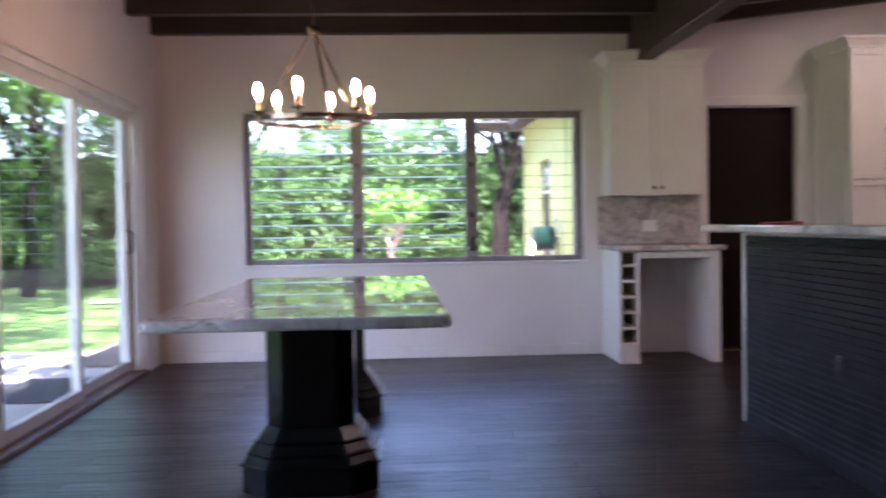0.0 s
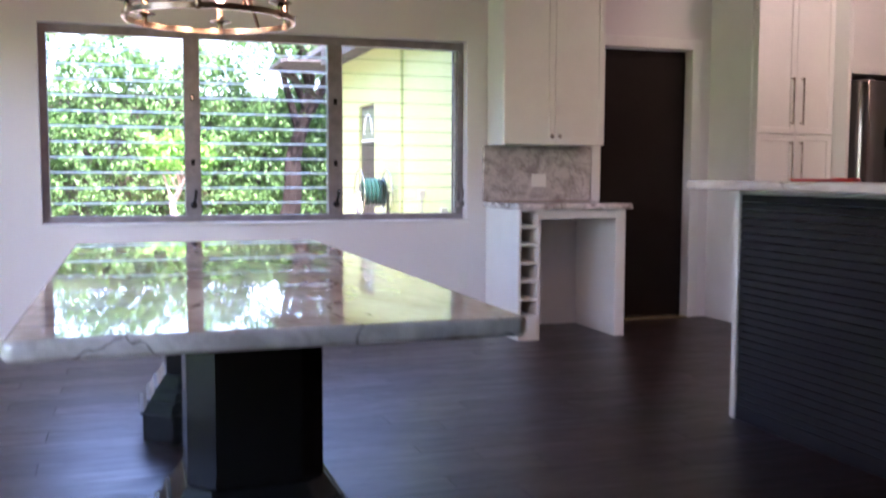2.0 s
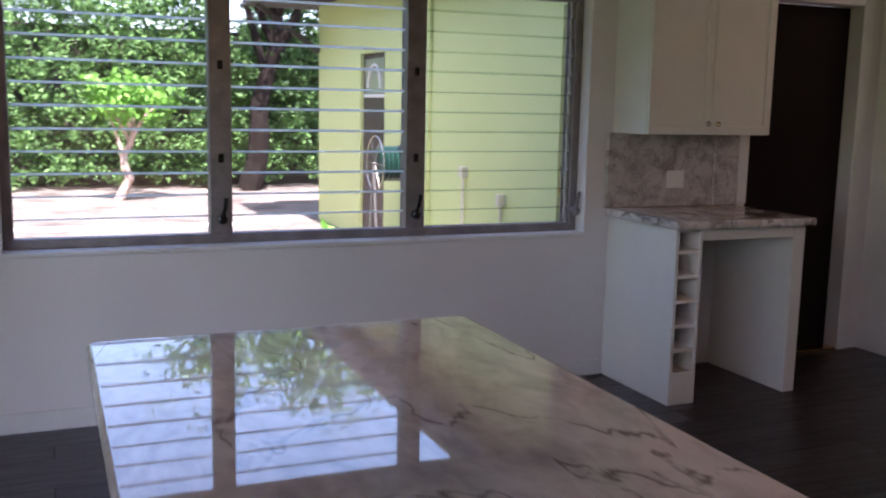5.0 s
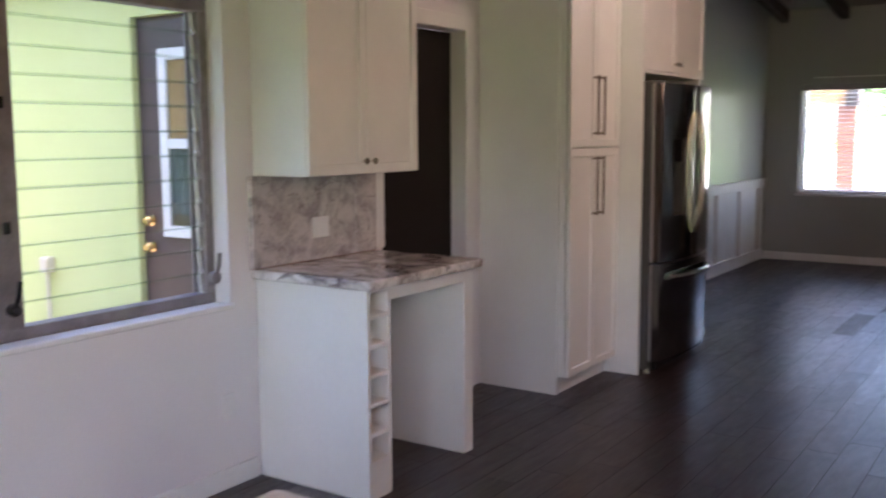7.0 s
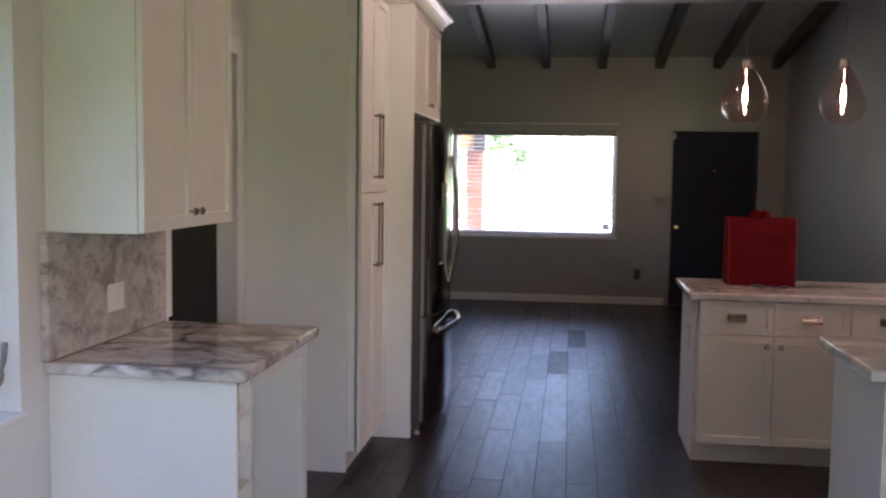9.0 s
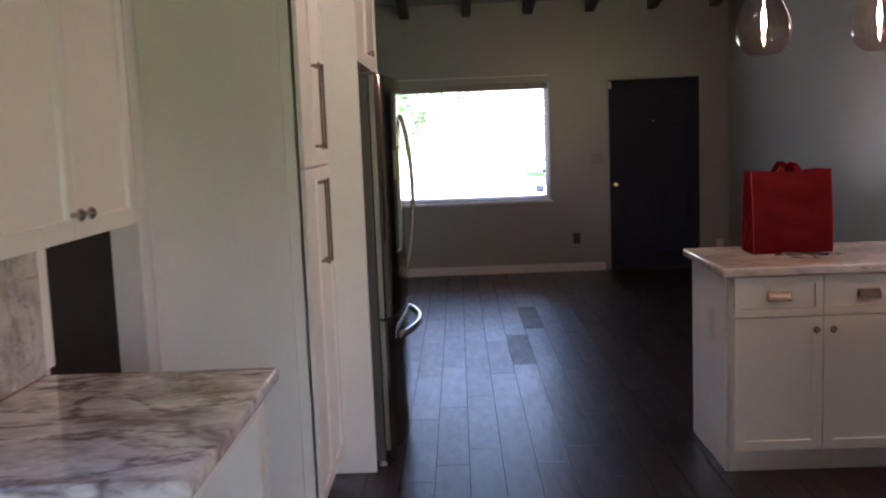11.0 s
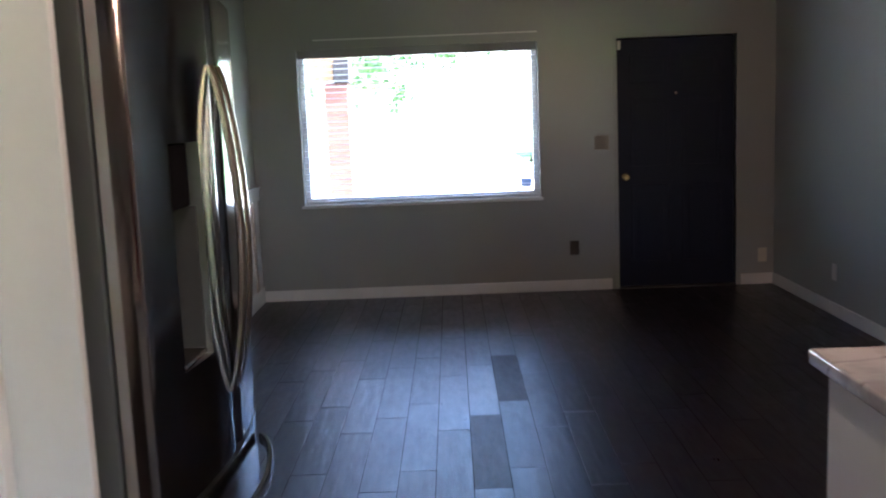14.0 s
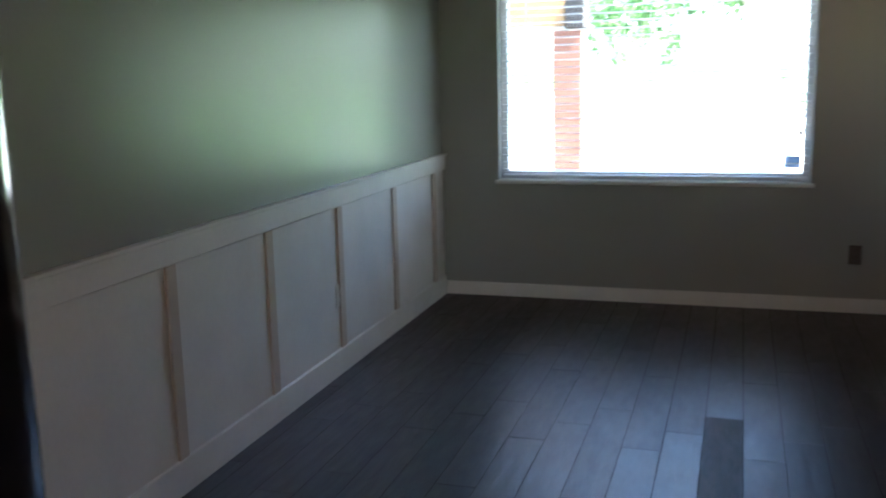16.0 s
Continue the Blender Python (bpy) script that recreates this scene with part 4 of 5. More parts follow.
# refrigerator
fr = thing("refrigerator", (4.35, 7.5, 0), "stainless steel french-door refrigerator with bottom freezer and arched handles", "refrigerator")
part("body", boxes([(3.885, 4.830, 7.136, 7.86, 0.03, 1.775)], 0.006, 2), GREY_STEEL, fr, "dark grey cabinet sides")
part("hinge_cover", boxes([(3.91, 4.01, 7.10, 7.28, 1.776, 1.80)], 0.006), GREY_STEEL, fr)
part("hinge_cover", boxes([(4.71, 4.81, 7.10, 7.28, 1.776, 1.80)], 0.006), GREY_STEEL, fr)


def bowed_front(bm, x0, x1, z0, z1, e0=1, e1=1, bow=0.052, n=24, yb=7.130, yf=7.082):
    """A door slab with rounded outer edges and a face bowed about the fridge centre."""
    pts = [(x0, yb)]
    for k in range(n + 1):
        u = k / n
        x = x0 + (x1 - x0) * u
        d0, d1 = u * (x1 - x0), (1 - u) * (x1 - x0)
        edge = e0 * max(0.0, 1 - d0 / 0.05) ** 2 + e1 * max(0.0, 1 - d1 / 0.05) ** 2
        pts.append((x, yf - bow * (1 - ((x - 4.3575) / 0.4725) ** 2) + edge))
    pts.append((x1, yb))
    lo = [bm.verts.new((x, y, z0)) for x, y in pts]
    hi = [bm.verts.new((x, y, z1)) for x, y in pts]
    m = len(pts)
    for k in range(m):
        f = bm.faces.new((lo[k], lo[(k + 1) % m], hi[(k + 1) % m], hi[k]))
        f.material_index = 0 if 0 < k < m - 2 else 1
    bm.faces.new(lo[::-1]).material_index = 1
    bm.faces.new(hi).material_index = 1
    return bm


def arched_handle(p0, p1, out, sag, wide, n=14, w=0.017, t=0.009):
    """A flat bar bent into a bow, its broad side facing out."""
    p0, p1, out, wide = Vector(p0), Vector(p1), Vector(out).normalized(), Vector(wide)
    bm = bmesh.new()
    rings = []
    for k in range(n + 1):
        u = k / n
        c = p0.lerp(p1, u) + out * (sag * math.sin(math.pi * u) ** 0.7)
        tan = (p1 - p0).normalized() + out * (sag * 1.6 * math.cos(math.pi * u))
        nrm = tan.cross(wide).normalized()
        rings.append([bm.verts.new(c + wide * a * w + nrm * b * t) for a, b in ((-1, -0.5), (-0.6, -1), (0.6, -1), (1, -0.5), (1, 0.5), (0.6, 1), (-0.6, 1), (-1, 0.5))])
    for a, b in zip(rings, rings[1:]):
        for k in range(8):
            bm.faces.new((a[k], a[(k + 1) % 8], b[(k + 1) % 8], b[k]))
    bm.faces.new(rings[0])
    bm.faces.new(rings[-1][::-1])
    return bm


DOOR_STEEL = [STEEL_FRONT, STEEL]
lb = bmesh.new()
bowed_front(lb, 3.885, 4.06, 0.700, 1.785, 0.026, 0)
bowed_front(lb, 4.06, 4.23, 0.700, 0.975, 0, 0)
bowed_front(lb, 4.06, 4.23, 1.45, 1.785, 0, 0)
bowed_front(lb, 4.23, 4.387, 0.700, 1.785, 0, 0.01)
dl = part("door", lb, DOOR_STEEL, fr, "stainless steel left door with dispenser", True)
dr = part("door", bowed_front(bmesh.new(), 4.393, 4.830, 0.700, 1.785, 0.01, 0.045), DOOR_STEEL, fr, "stainless steel right door", True)
df = part("freezer_drawer", bowed_front(bmesh.new(), 3.885, 4.830, 0.085, 0.685, 0.026, 0.045), DOOR_STEEL, fr, "stainless steel freezer drawer", True)
part("handle", arched_handle((4.358, 7.030, 0.85), (4.358, 7.030, 1.62), (0, -1, 0), 0.048, (1, 0, 0), 28), CUP, dl, "arched flat metal handle", True)
part("handle", arched_handle((4.422, 7.030, 0.85), (4.422, 7.030, 1.62), (0, -1, 0), 0.048, (1, 0, 0), 28), CUP, dr, "arched flat metal handle", True)
part("handle", arched_handle((4.00, 7.046, 0.60), (4.72, 7.046, 0.60), (0, -1, 0), 0.075, (0, 0, 1), 28), CHROME, df, "arched flat metal drawer handle", True)
part("dispenser_panel", boxes([(4.062, 4.228, 7.060, 7.125, 1.31, 1.448)], 0.003), paint("matt_black_panel", (0.008, 0.008, 0.009), (0.012, 0.012, 0.013), rough=0.7, spec=0.0), dl, "black water dispenser panel")
RECESS = paint("grey_recess_plastic", (0.07, 0.068, 0.062), (0.055, 0.053, 0.05), rough=0.6, spec=0.2)
part("dispenser_back", boxes([(4.062, 4.228, 7.1215, 7.129, 0.977, 1.309)]), RECESS, dl, "grey dispenser recess")
part("dispenser_side", boxes([(4.062, 4.067, 7.060, 7.121, 0.99, 1.309)]), RECESS, dl)
part("dispenser_side", boxes([(4.223, 4.228, 7.048, 7.121, 0.99, 1.309)]), RECESS, dl)
part("dispenser_tray", boxes([(4.062, 4.228, 7.046, 7.121, 0.977, 0.989)], 0.003), HANDLE, dl, "small metal drip tray")
part("grille", boxes([(3.92, 4.80, 7.09, 7.121, 0.03, 0.08)], 0.003), BLACK_PLASTIC, fr, "black toe grille")
for x in (3.93, 4.785):
    part("foot", lathe(bmesh.new(), [(0.018, 0), (0.022, 0.008), (0.012, 0.012), (0.012, 0.03)], x, 7.15, 0.0, 10), PLATE, fr)
    part("foot", lathe(bmesh.new(), [(0.018, 0), (0.022, 0.008), (0.012, 0.012), (0.012, 0.03)], x, 7.78, 0.0, 10), PLATE, fr)


# kitchen island with shaker fronts facing the aisle
def cup_pull(x, y, z):
    bm = bmesh.new()
    n = 8
    rows = []
    for j in range(5):
        a = math.pi / 2 * j / 4
        rows.append([bm.verts.new((x - 0.026 * math.sin(a + 0.15), y + 0.045 * (-1 + 2 * k / n), z + 0.016 - 0.034 * (1 - math.cos(a)))) for k in range(n + 1)])
    for a, b in zip(rows, rows[1:]):
        for k in range(n):
            bm.faces.new((a[k], a[k + 1], b[k + 1], b[k]))
    bmesh.ops.solidify(bm, geom=bm.faces[:], thickness=0.003)
    box(bm, x - 0.004, x, y - 0.048, y + 0.048, z - 0.02, z + 0.022, bevel=0.001)
    return bm


YI = 5.615
for i, (y1, y0) in enumerate(((YI, 4.865), (4.863, 4.113), (4.111, 3.361), (3.359, 2.609))):
    ic = thing("base_cabinet", (3.95, (y0 + y1) / 2, 0), "white shaker base cabinet with two drawers and two doors", "cabinet", "island base cabinets")
    part("body", boxes([(3.640, 4.27, y0, y1, 0.11, 0.873)], 0.002), WHITE_PAINT, ic)
    part("toe_kick", boxes([(3.70, 4.25, y0, y1, 0.0, 0.109)], 0.001), WHITE_PAINT, ic)
    ym = (y0 + y1) / 2
    for a, b, ky in ((y0 + 0.003, ym - 0.002, ym - 0.035), (ym + 0.002, y1 - 0.003, ym + 0.035)):
        dw = part("drawer_front", shaker(bmesh.new(), "-x", 3.638, a, b, 0.700, 0.868, rail=0.042), WHITE_PAINT, ic)
        part("cup_pull", cup_pull(3.619, (a + b) / 2, 0.785), CUP, dw, "nickel cup pull", True)
        d = part("door", shaker(bmesh.new(), "-x", 3.638, a, b, 0.115, 0.694), WHITE_PAINT, ic)
        part("knob", knob(3.619, ky, 0.640, "x"), CHROME, d, "small nickel knob", True)
    if i == 0:
        part("end_panel", boxes([(3.70, 4.27, y1 + 0.001, y1 + 0.016, 0.0, 0.873)], 0.002), WHITE_PAINT, ic)
single("island_countertop", boxes([(3.585, 4.305, 2.58, 5.668, 0.875, 0.915)], 0.009, 3), MARBLE, (3.95, 4.1, 0.875), "white marble island countertop with grey veins", "countertop", smooth=True)
outlet((3.905, YI + 0.016, 0.637), "-y", TRIM, "white outlet on the island end panel", True, 0.078, 0.122, 0.014)

# breakfast bar with charcoal boards
pb = thing("breakfast_bar", (1.6, 3.4, 0), "raised breakfast bar wall clad in charcoal boards", "breakfast bar")
part("wall", boxes([(1.512, 1.69, 1.2, 5.16, 0.0, 1.043)], 0.002), WHITE_PAINT, pb)
part("corner_trim", boxes([(1.485, 1.511, 5.14, 5.175, 0.0, 1.043)], 0.002), TRIM, pb, "white corner trim")
part("skirting", boxes([(1.488, 1.511, 1.2, 5.139, 0.0, 0.065)], 0.003), SHIPLAP, pb)
for k in range(28):
    z = 0.067 + k * 0.0342
    if z + 0.033 < 1.04:
        part("board", boxes([(1.492 + 0.0015 * (k % 2), 1.511, 1.2, 5.139, z, z + 0.0325)], 0.003), SHIPLAP, pb)
outlet((1.492, 4.05, 0.46), "x", BLACK_PLASTIC, "black outlet on the charcoal boards")
single("marble_slab", boxes([(1.278, 1.885, 1.18, 5.25, 1.045, 1.086)], 0.010, 3), MARBLE, (1.6, 3.2, 1.045), "white marble slab on the raised breakfast bar", "countertop", smooth=True)
for i, (y0, y1) in enumerate(((4.42, 5.30), (3.42, 4.418), (2.42, 3.418), (1.42, 2.418))):
    lc = thing("base_cabinet", (2.0, (y0 + y1) / 2, 0), "white shaker base cabinet behind the breakfast bar", "cabinet", "bar base cabinets")
    ye = y1 - 0.018 if i == 0 else y1
    part("body", boxes([(1.692, 2.26, y0, ye, 0.105, 0.873)], 0.002), WHITE_PAINT, lc)
    part("toe_kick", boxes([(1.692, 2.20, y0, ye, 0.0, 0.104)], 0.001), WHITE_PAINT, lc)
    if i == 0:
        part("end_panel", boxes([(1.692, 2.27, y1 - 0.017, y1, 0.0, 0.873)], 0.002), WHITE_PAINT, lc)
    for a, b in ((y0 + 0.003, (y0 + y1) / 2 - 0.002), ((y0 + y1) / 2 + 0.002, ye - 0.003)):
        part("door", shaker(bmesh.new(), "-x", 2.280, a, b, 0.115, 0.868), WHITE_PAINT, lc)
single("kitchen_countertop", boxes([(1.692, 2.335, 1.4, 5.345, 0.875, 0.915)], 0.009, 3), MARBLE, (2, 3.4, 0.875), "white marble kitchen countertop behind the raised bar", "countertop", smooth=True)
bmx = bmesh.new()
box(bmx, 1.40, 1.50, 4.55, 4.70, 1.0865, 1.096, bevel=0.003)
box(bmx, 1.45, 1.49, 4.40, 4.52, 1.0865, 1.10, bevel=0.003)
single("red_packet", bmx, RED_PLASTIC, (1.45, 4.6, 1.0865), "small red packets lying on the marble bar top", "packet")


# ---- red bag on the island ----
def bag(cx=4.06, cy=5.245, z0=0.9165):
    ob = thing("tote_bag", (cx, cy, z0), "bright red non-woven shopping tote standing on the island", "bag")
    H, W, D = 0.375, 0.178, 0.088
    n, m = 12, 10

    def wave(a, b):
        return 0.006 * math.sin(5 * a + 2.3 * b) + 0.004 * math.sin(11 * a - 5 * b + 1.0)

    def sheet(f):
        bm = bmesh.new()
        g = [[bm.verts.new(f(k / m, h / n)) for k in range(m + 1)] for h in range(n + 1)]
        for a, b in zip(g, g[1:]):
            for k in range(m):
                bm.faces.new((a[k], a[k + 1], b[k + 1], b[k]))
        bmesh.ops.solidify(bm, geom=bm.faces[:], thickness=0.0018)
        return bm

    def depth(h):
        return D * (1 - 0.42 * h * h)

    def width(h):
        return W * (1 + 0.01 * h)

    for side in (-1, 1):
        def panel(u, h):
            bulge = 0.010 * math.sin(math.pi * u) * (1 - h) * math.sin(math.pi * min(1, h * 1.4))
            sag = 0.010 * math.sin(math.pi * u) ** 2 * (h > 0.99)
            return (cx + side * (depth(h) + bulge) + wave(u * 6, h * 4 + side) * math.sin(math.pi * u), cy + width(h) * (2 * u - 1), z0 + 0.001 + H * h - sag)
        part("panel", sheet(panel), RED, ob, smooth=True)
    for side in (-1, 1):
        def gusset(u, h):
            fold = 0.075 * h ** 1.3 * (1 - abs(2 * u - 1))
            return (cx + depth(h) * (2 * u - 1), cy + side * (width(h) - fold) + wave(u * 3, h * 5) * math.sin(math.pi * u), z0 + 0.001 + H * h)
        part("gusset", sheet(gusset), RED, ob)
    part("bottom", boxes([(cx - D + 0.002, cx + D - 0.002, cy - W + 0.002, cy + W - 0.002, z0 + 0.0005, z0 + 0.004)], 0.001), RED, ob)
    for sx in (-1, 1):
        for sy in (-1, 1):
            seam = [(cx + sx * (depth(h / n) + 0.001), cy + sy * (width(h / n) + 0.001), z0 + 0.002 + H * h / n) for h in range(n + 1)]
            part("seam", tube(bmesh.new(), seam, 0.0022, 5), SEAM, ob, "paler red stitched edge")
        # a wide strap, sewn to the panel and flopped over at the top
        hb = bmesh.new()
        pts = []
        for k in range(19):
            u = k / 18
            up = math.sin(math.pi * u)
            pts.append(Vector((cx + sx * (depth(1) + 0.003) - sx * 0.055 * up ** 2, cy - 0.072 + 0.144 * u + 0.012 * math.sin(2 * math.pi * u), z0 + H - 0.07 + 0.098 * min(1.0, 1.5 * up) - 0.020 * up ** 6 + 0.008 * sx * u)))
        prev = None
        for k, p in enumerate(pts):
            t = (pts[min(k + 1, 18)] - pts[max(k - 1, 0)]).normalized()
            w = t.cross(Vector((1, 0, 0))).normalized() * 0.013
            row = (hb.verts.new(p - w), hb.verts.new(p + w))
            if prev:
                hb.faces.new((prev[0], row[0], row[1], prev[1]))
            prev = row
        bmesh.ops.solidify(hb, geom=hb.faces[:], thickness=0.003)
        part("strap", hb, RED, ob, smooth=True)


bag()

# ---- keys and lanyard in front of the bag ----
ky = thing("key_bunch", (3.88, 5.2, 0.9165), "grey lanyard with keys and a purple fob on the marble", "keys")
rb_ = bmesh.new()
prev = None
for k in range(33):
    a = 2 * math.pi * k / 32
    c = Vector((3.895 + 0.030 * math.cos(a) + 0.012 * math.sin(3 * a), 5.235 + 0.115 * math.sin(a), 0.921 + 0.005 * math.sin(2 * a + 1) ** 2))
    o = Vector((math.cos(a) * 0.5, math.sin(a) * 0.4, 0.35 * math.sin(4 * a))).normalized() * 0.007
    row = (rb_.verts.new(c - o), rb_.verts.new(c + o))
    if prev:
        rb_.faces.new((prev[0], row[0], row[1], prev[1]))
    prev = row
bmesh.ops.solidify(rb_, geom=rb_.faces[:], thickness=0.002)
part("lanyard", rb_, paint("grey_woven_strap", (0.16, 0.15, 0.14), (0.09, 0.085, 0.08), rough=0.8, fine=120, bump=0.5), ky)
part("key_ring", tube(bmesh.new(), [(3.885 + 0.014 * math.cos(a), 5.115 + 0.014 * math.sin(a), 0.920) for a in (2 * math.pi * k / 16 for k in range(16))], 0.0016, 6, True), CHROME, ky, smooth=True)
for x, y, turn in ((3.872, 5.085, 0.3), (3.895, 5.080, -0.4)):
    kb = bmesh.new()
    lathe(kb, [(0.011, 0.0), (0.0115, 0.001), (0.011, 0.0024)], 0, 0, 0, 12)
    box(kb, -0.004, 0.004, -0.045, -0.009, 0.0, 0.0022, bevel=0.0006)
    for q in range(4):
        box(kb, 0.0041, 0.0065, -0.043 + q * 0.008, -0.039 + q * 0.008, 0.0002, 0.002)
    bmesh.ops.rotate(kb, verts=kb.verts[:], cent=(0, 0, 0), matrix=Matrix.Rotation(turn, 3, "Z"))
    bmesh.ops.translate(kb, verts=kb.verts[:], vec=(x, y, 0.917))
    part("key", kb, CHROME, ky)
part("fob", boxes([(3.865, 3.893, 5.125, 5.165, 0.9166, 0.928)], 0.004, 2), paint("purple_plastic", (0.07, 0.03, 0.12), (0.05, 0.02, 0.09), rough=0.4), ky, "purple plastic fob")


# ---- dining table ----
def ngon_prism(bm, cx, cy, w, d, ch, z0, z1, taper=1.0):
    pts = [(-w + ch, -d), (w - ch, -d), (w, -d + ch), (w, d - ch), (w - ch, d), (-w + ch, d), (-w, d - ch), (-w, -d + ch)]
    lo = [bm.verts.new((cx + a, cy + b, z0)) for a, b in pts]
    hi = [bm.verts.new((cx + a * taper, cy + b * taper, z1)) for a, b in pts]
    for k in range(8):
        bm.faces.new((lo[k], lo[(k + 1) % 8], hi[(k + 1) % 8], hi[k]))
    bm.faces.new(lo[::-1])
    bm.faces.new(hi)


tb = thing("dining_table", (-0.80, 4.92, 0), "long white marble dining table on two black octagonal pedestals", "table")
top = bmesh.new()
box(top, -1.373, -0.226, 3.545, 6.303, 0.728, 0.775)
ve = [e for e in top.edges if abs(e.verts[0].co.z - e.verts[1].co.z) > 0.01]
bmesh.ops.bevel(top, geom=ve, offset=0.03, segments=4, affect="EDGES", profile=0.5)
he = [e for e in top.edges if abs(e.verts[0].co.z - e.verts[1].co.z) < 0.001 and len(e.link_faces) == 2 and e.calc_face_angle(0) > 1.0]
bmesh.ops.bevel(top, geom=he, offset=0.016, segments=4, affect="EDGES", profile=0.5)
part("tabletop", top, MARBLE, tb, "polished white marble top with grey veins", True)
for cy in (4.215, 5.74):
    cb = bmesh.new()
    ngon_prism(cb, -0.80, cy, 0.185, 0.185, 0.07, 0.27, 0.69)
    ped = part("pedestal", cb, BLACK, tb, "glossy black octagonal column")
    # plinth, then three sloping mouldings, each over a thin lip
    for w, top_w, ch, z0, z1 in ((0.285, 0.285, 0.108, 0.0, 0.112), (0.297, 0.297, 0.113, 0.112, 0.124), (0.284, 0.262, 0.105, 0.124, 0.158), (0.268, 0.268, 0.102, 0.158, 0.168),
                                 (0.256, 0.232, 0.094, 0.168, 0.205), (0.238, 0.238, 0.09, 0.205, 0.214), (0.226, 0.190, 0.08, 0.214, 0.268)):
        sb = bmesh.new()
        ngon_prism(sb, -0.80, cy, w, w, ch, z0, z1, top_w / w)
        bmesh.ops.bevel(sb, geom=[e for e in sb.edges], offset=0.0035, segments=2, affect="EDGES", profile=0.5)
        part("base_step", sb, BLACK, ped)
    sb = bmesh.new()
    ngon_prism(sb, -0.80, cy, 0.26, 0.26, 0.09, 0.692, 0.726)
    part("top_plate", sb, BLACK, ped)


# ---- chandelier ----
ch = thing("chandelier", (-0.83, 5.05, 1.62), "round nickel-bronze ring chandelier with six lit candle bulbs", "chandelier")
CX, CY, CR = -0.83, 5.05, 0.297
part("ring", lathe(bmesh.new(), [(CR - 0.004, 0.0), (CR + 0.004, 0.0), (CR + 0.004, 0.021), (CR - 0.004, 0.021), (CR - 0.004, 0.0)], CX, CY, 1.650, 48, cap=False), BRONZE, ch, "polished bronze ring band", True)
part("rivet_band", lathe(bmesh.new(), [(CR + 0.004, 0.0), (CR + 0.007, 0.0), (CR + 0.007, 0.006), (CR + 0.004, 0.006)], CX, CY, 1.657, 48, cap=False), BRONZE, ch, smooth=True)
for k in range(6):
    a = math.radians(60 * k + 18)
    x, y = CX + CR * math.cos(a), CY + CR * math.sin(a)
    cb = bmesh.new()
    lathe(cb, [(0.006, -0.004), (0.011, 0.0), (0.009, 0.03), (0.012, 0.038), (0.040, 0.046), (0.042, 0.050), (0.014, 0.054), (0.0135, 0.058), (0.0135, 0.113), (0.010, 0.115)], x, y, 1.650, 14)
    arm = part("candle_holder", cb, BRONZE, ch, "bronze candle cup and sleeve", True)
    part("bulb", lathe(bmesh.new(), [(0.009, 0.0), (0.012, 0.012), (0.017, 0.03), (0.0175, 0.045), (0.013, 0.066), (0.005, 0.085)], x, y, 1.762, 12), FILAMENT, arm, "lit candle bulb", True)
for k in range(3):
    a = math.radians(120 * k + 48)
    p0 = Vector((CX + CR * math.cos(a), CY + CR * math.sin(a), 1.672))
    p1 = Vector((CX + 0.02 * math.cos(a), CY + 0.02 * math.sin(a), 2.12))
    bm = tube(bmesh.new(), [p0, p0.lerp(p1, 0.3) + Vector((0.012 * math.cos(a), 0.012 * math.sin(a), 0)), p0.lerp(p1, 0.7), p1], 0.007, 8)
    part("strap_rod", bm, BRONZE, ch, smooth=True)
part("hub", lathe(bmesh.new(), [(0.006, -0.03), (0.03, -0.02), (0.034, 0.0), (0.03, 0.02), (0.006, 0.03)], CX, CY, 2.13, 16), BRONZE, ch, smooth=True)
part("stem", lathe(bmesh.new(), [(0.006, 0.0), (0.006, 0.60)], CX, CY, 2.16, 8), BRONZE, ch, smooth=True)
part("canopy", lathe(bmesh.new(), [(0.065, 0.04), (0.065, 0.02), (0.03, 0.0), (0.012, -0.01)], CX, CY, 2.76, 20), BRONZE, ch, smooth=True)


# ---- pendant lamps over the island ----
def pendant():
    ob = thing("pendant_lamp", (0, 0, 1.81), "teardrop smoked glass pendant lamp with a lit filament bulb", "lamp", "island pendants")
    prof = [(0.05, 0.0), (0.058, 0.002), (0.085, 0.018), (0.112, 0.055), (0.124, 0.105), (0.118, 0.15), (0.098, 0.205), (0.068, 0.255), (0.040, 0.29), (0.024, 0.31)]
    part("glass_shade", lathe(bmesh.new(), prof, 0, 0, 1.81, 32, cap=False), AMBER_GLASS, ob, "smoked amber glass teardrop", True).visible_shadow = False
    part("socket", lathe(bmesh.new(), [(0.026, 0.0), (0.026, 0.05), (0.010, 0.065), (0.004, 0.07)], 0, 0, 2.10, 14), CHROME, ob, smooth=True)
    part("bulb", lathe(bmesh.new(), [(0.010, 0.0), (0.024, 0.03), (0.026, 0.10), (0.014, 0.17), (0.012, 0.19)], 0, 0, 1.905, 14), BULB_GLASS, ob, "clear tubular bulb", True).visible_shadow = False
    part("filament", lathe(bmesh.new(), [(0.002, 0.0), (0.009, 0.02), (0.011, 0.05), (0.008, 0.09), (0.002, 0.11)], 0, 0, 1.91, 8), FILAMENT2, ob, "glowing orange filament", True)
    part("cord", lathe(bmesh.new(), [(0.003, 0.0), (0.003, 0.85)], 0, 0, 2.168, 6), GREY_STEEL, ob)
    part("canopy", lathe(bmesh.new(), [(0.06, 0.03), (0.06, 0.012), (0.01, 0.0)], 0, 0, 2.955, 18), CHROME, ob, smooth=True)
    return ob


p1 = pendant()
for x, y in ((4.03, 4.845),):
    copy_thing(p1, Matrix.Translation((x, y, 1.81)))
p1.location = (4.03, 5.36, 1.81)


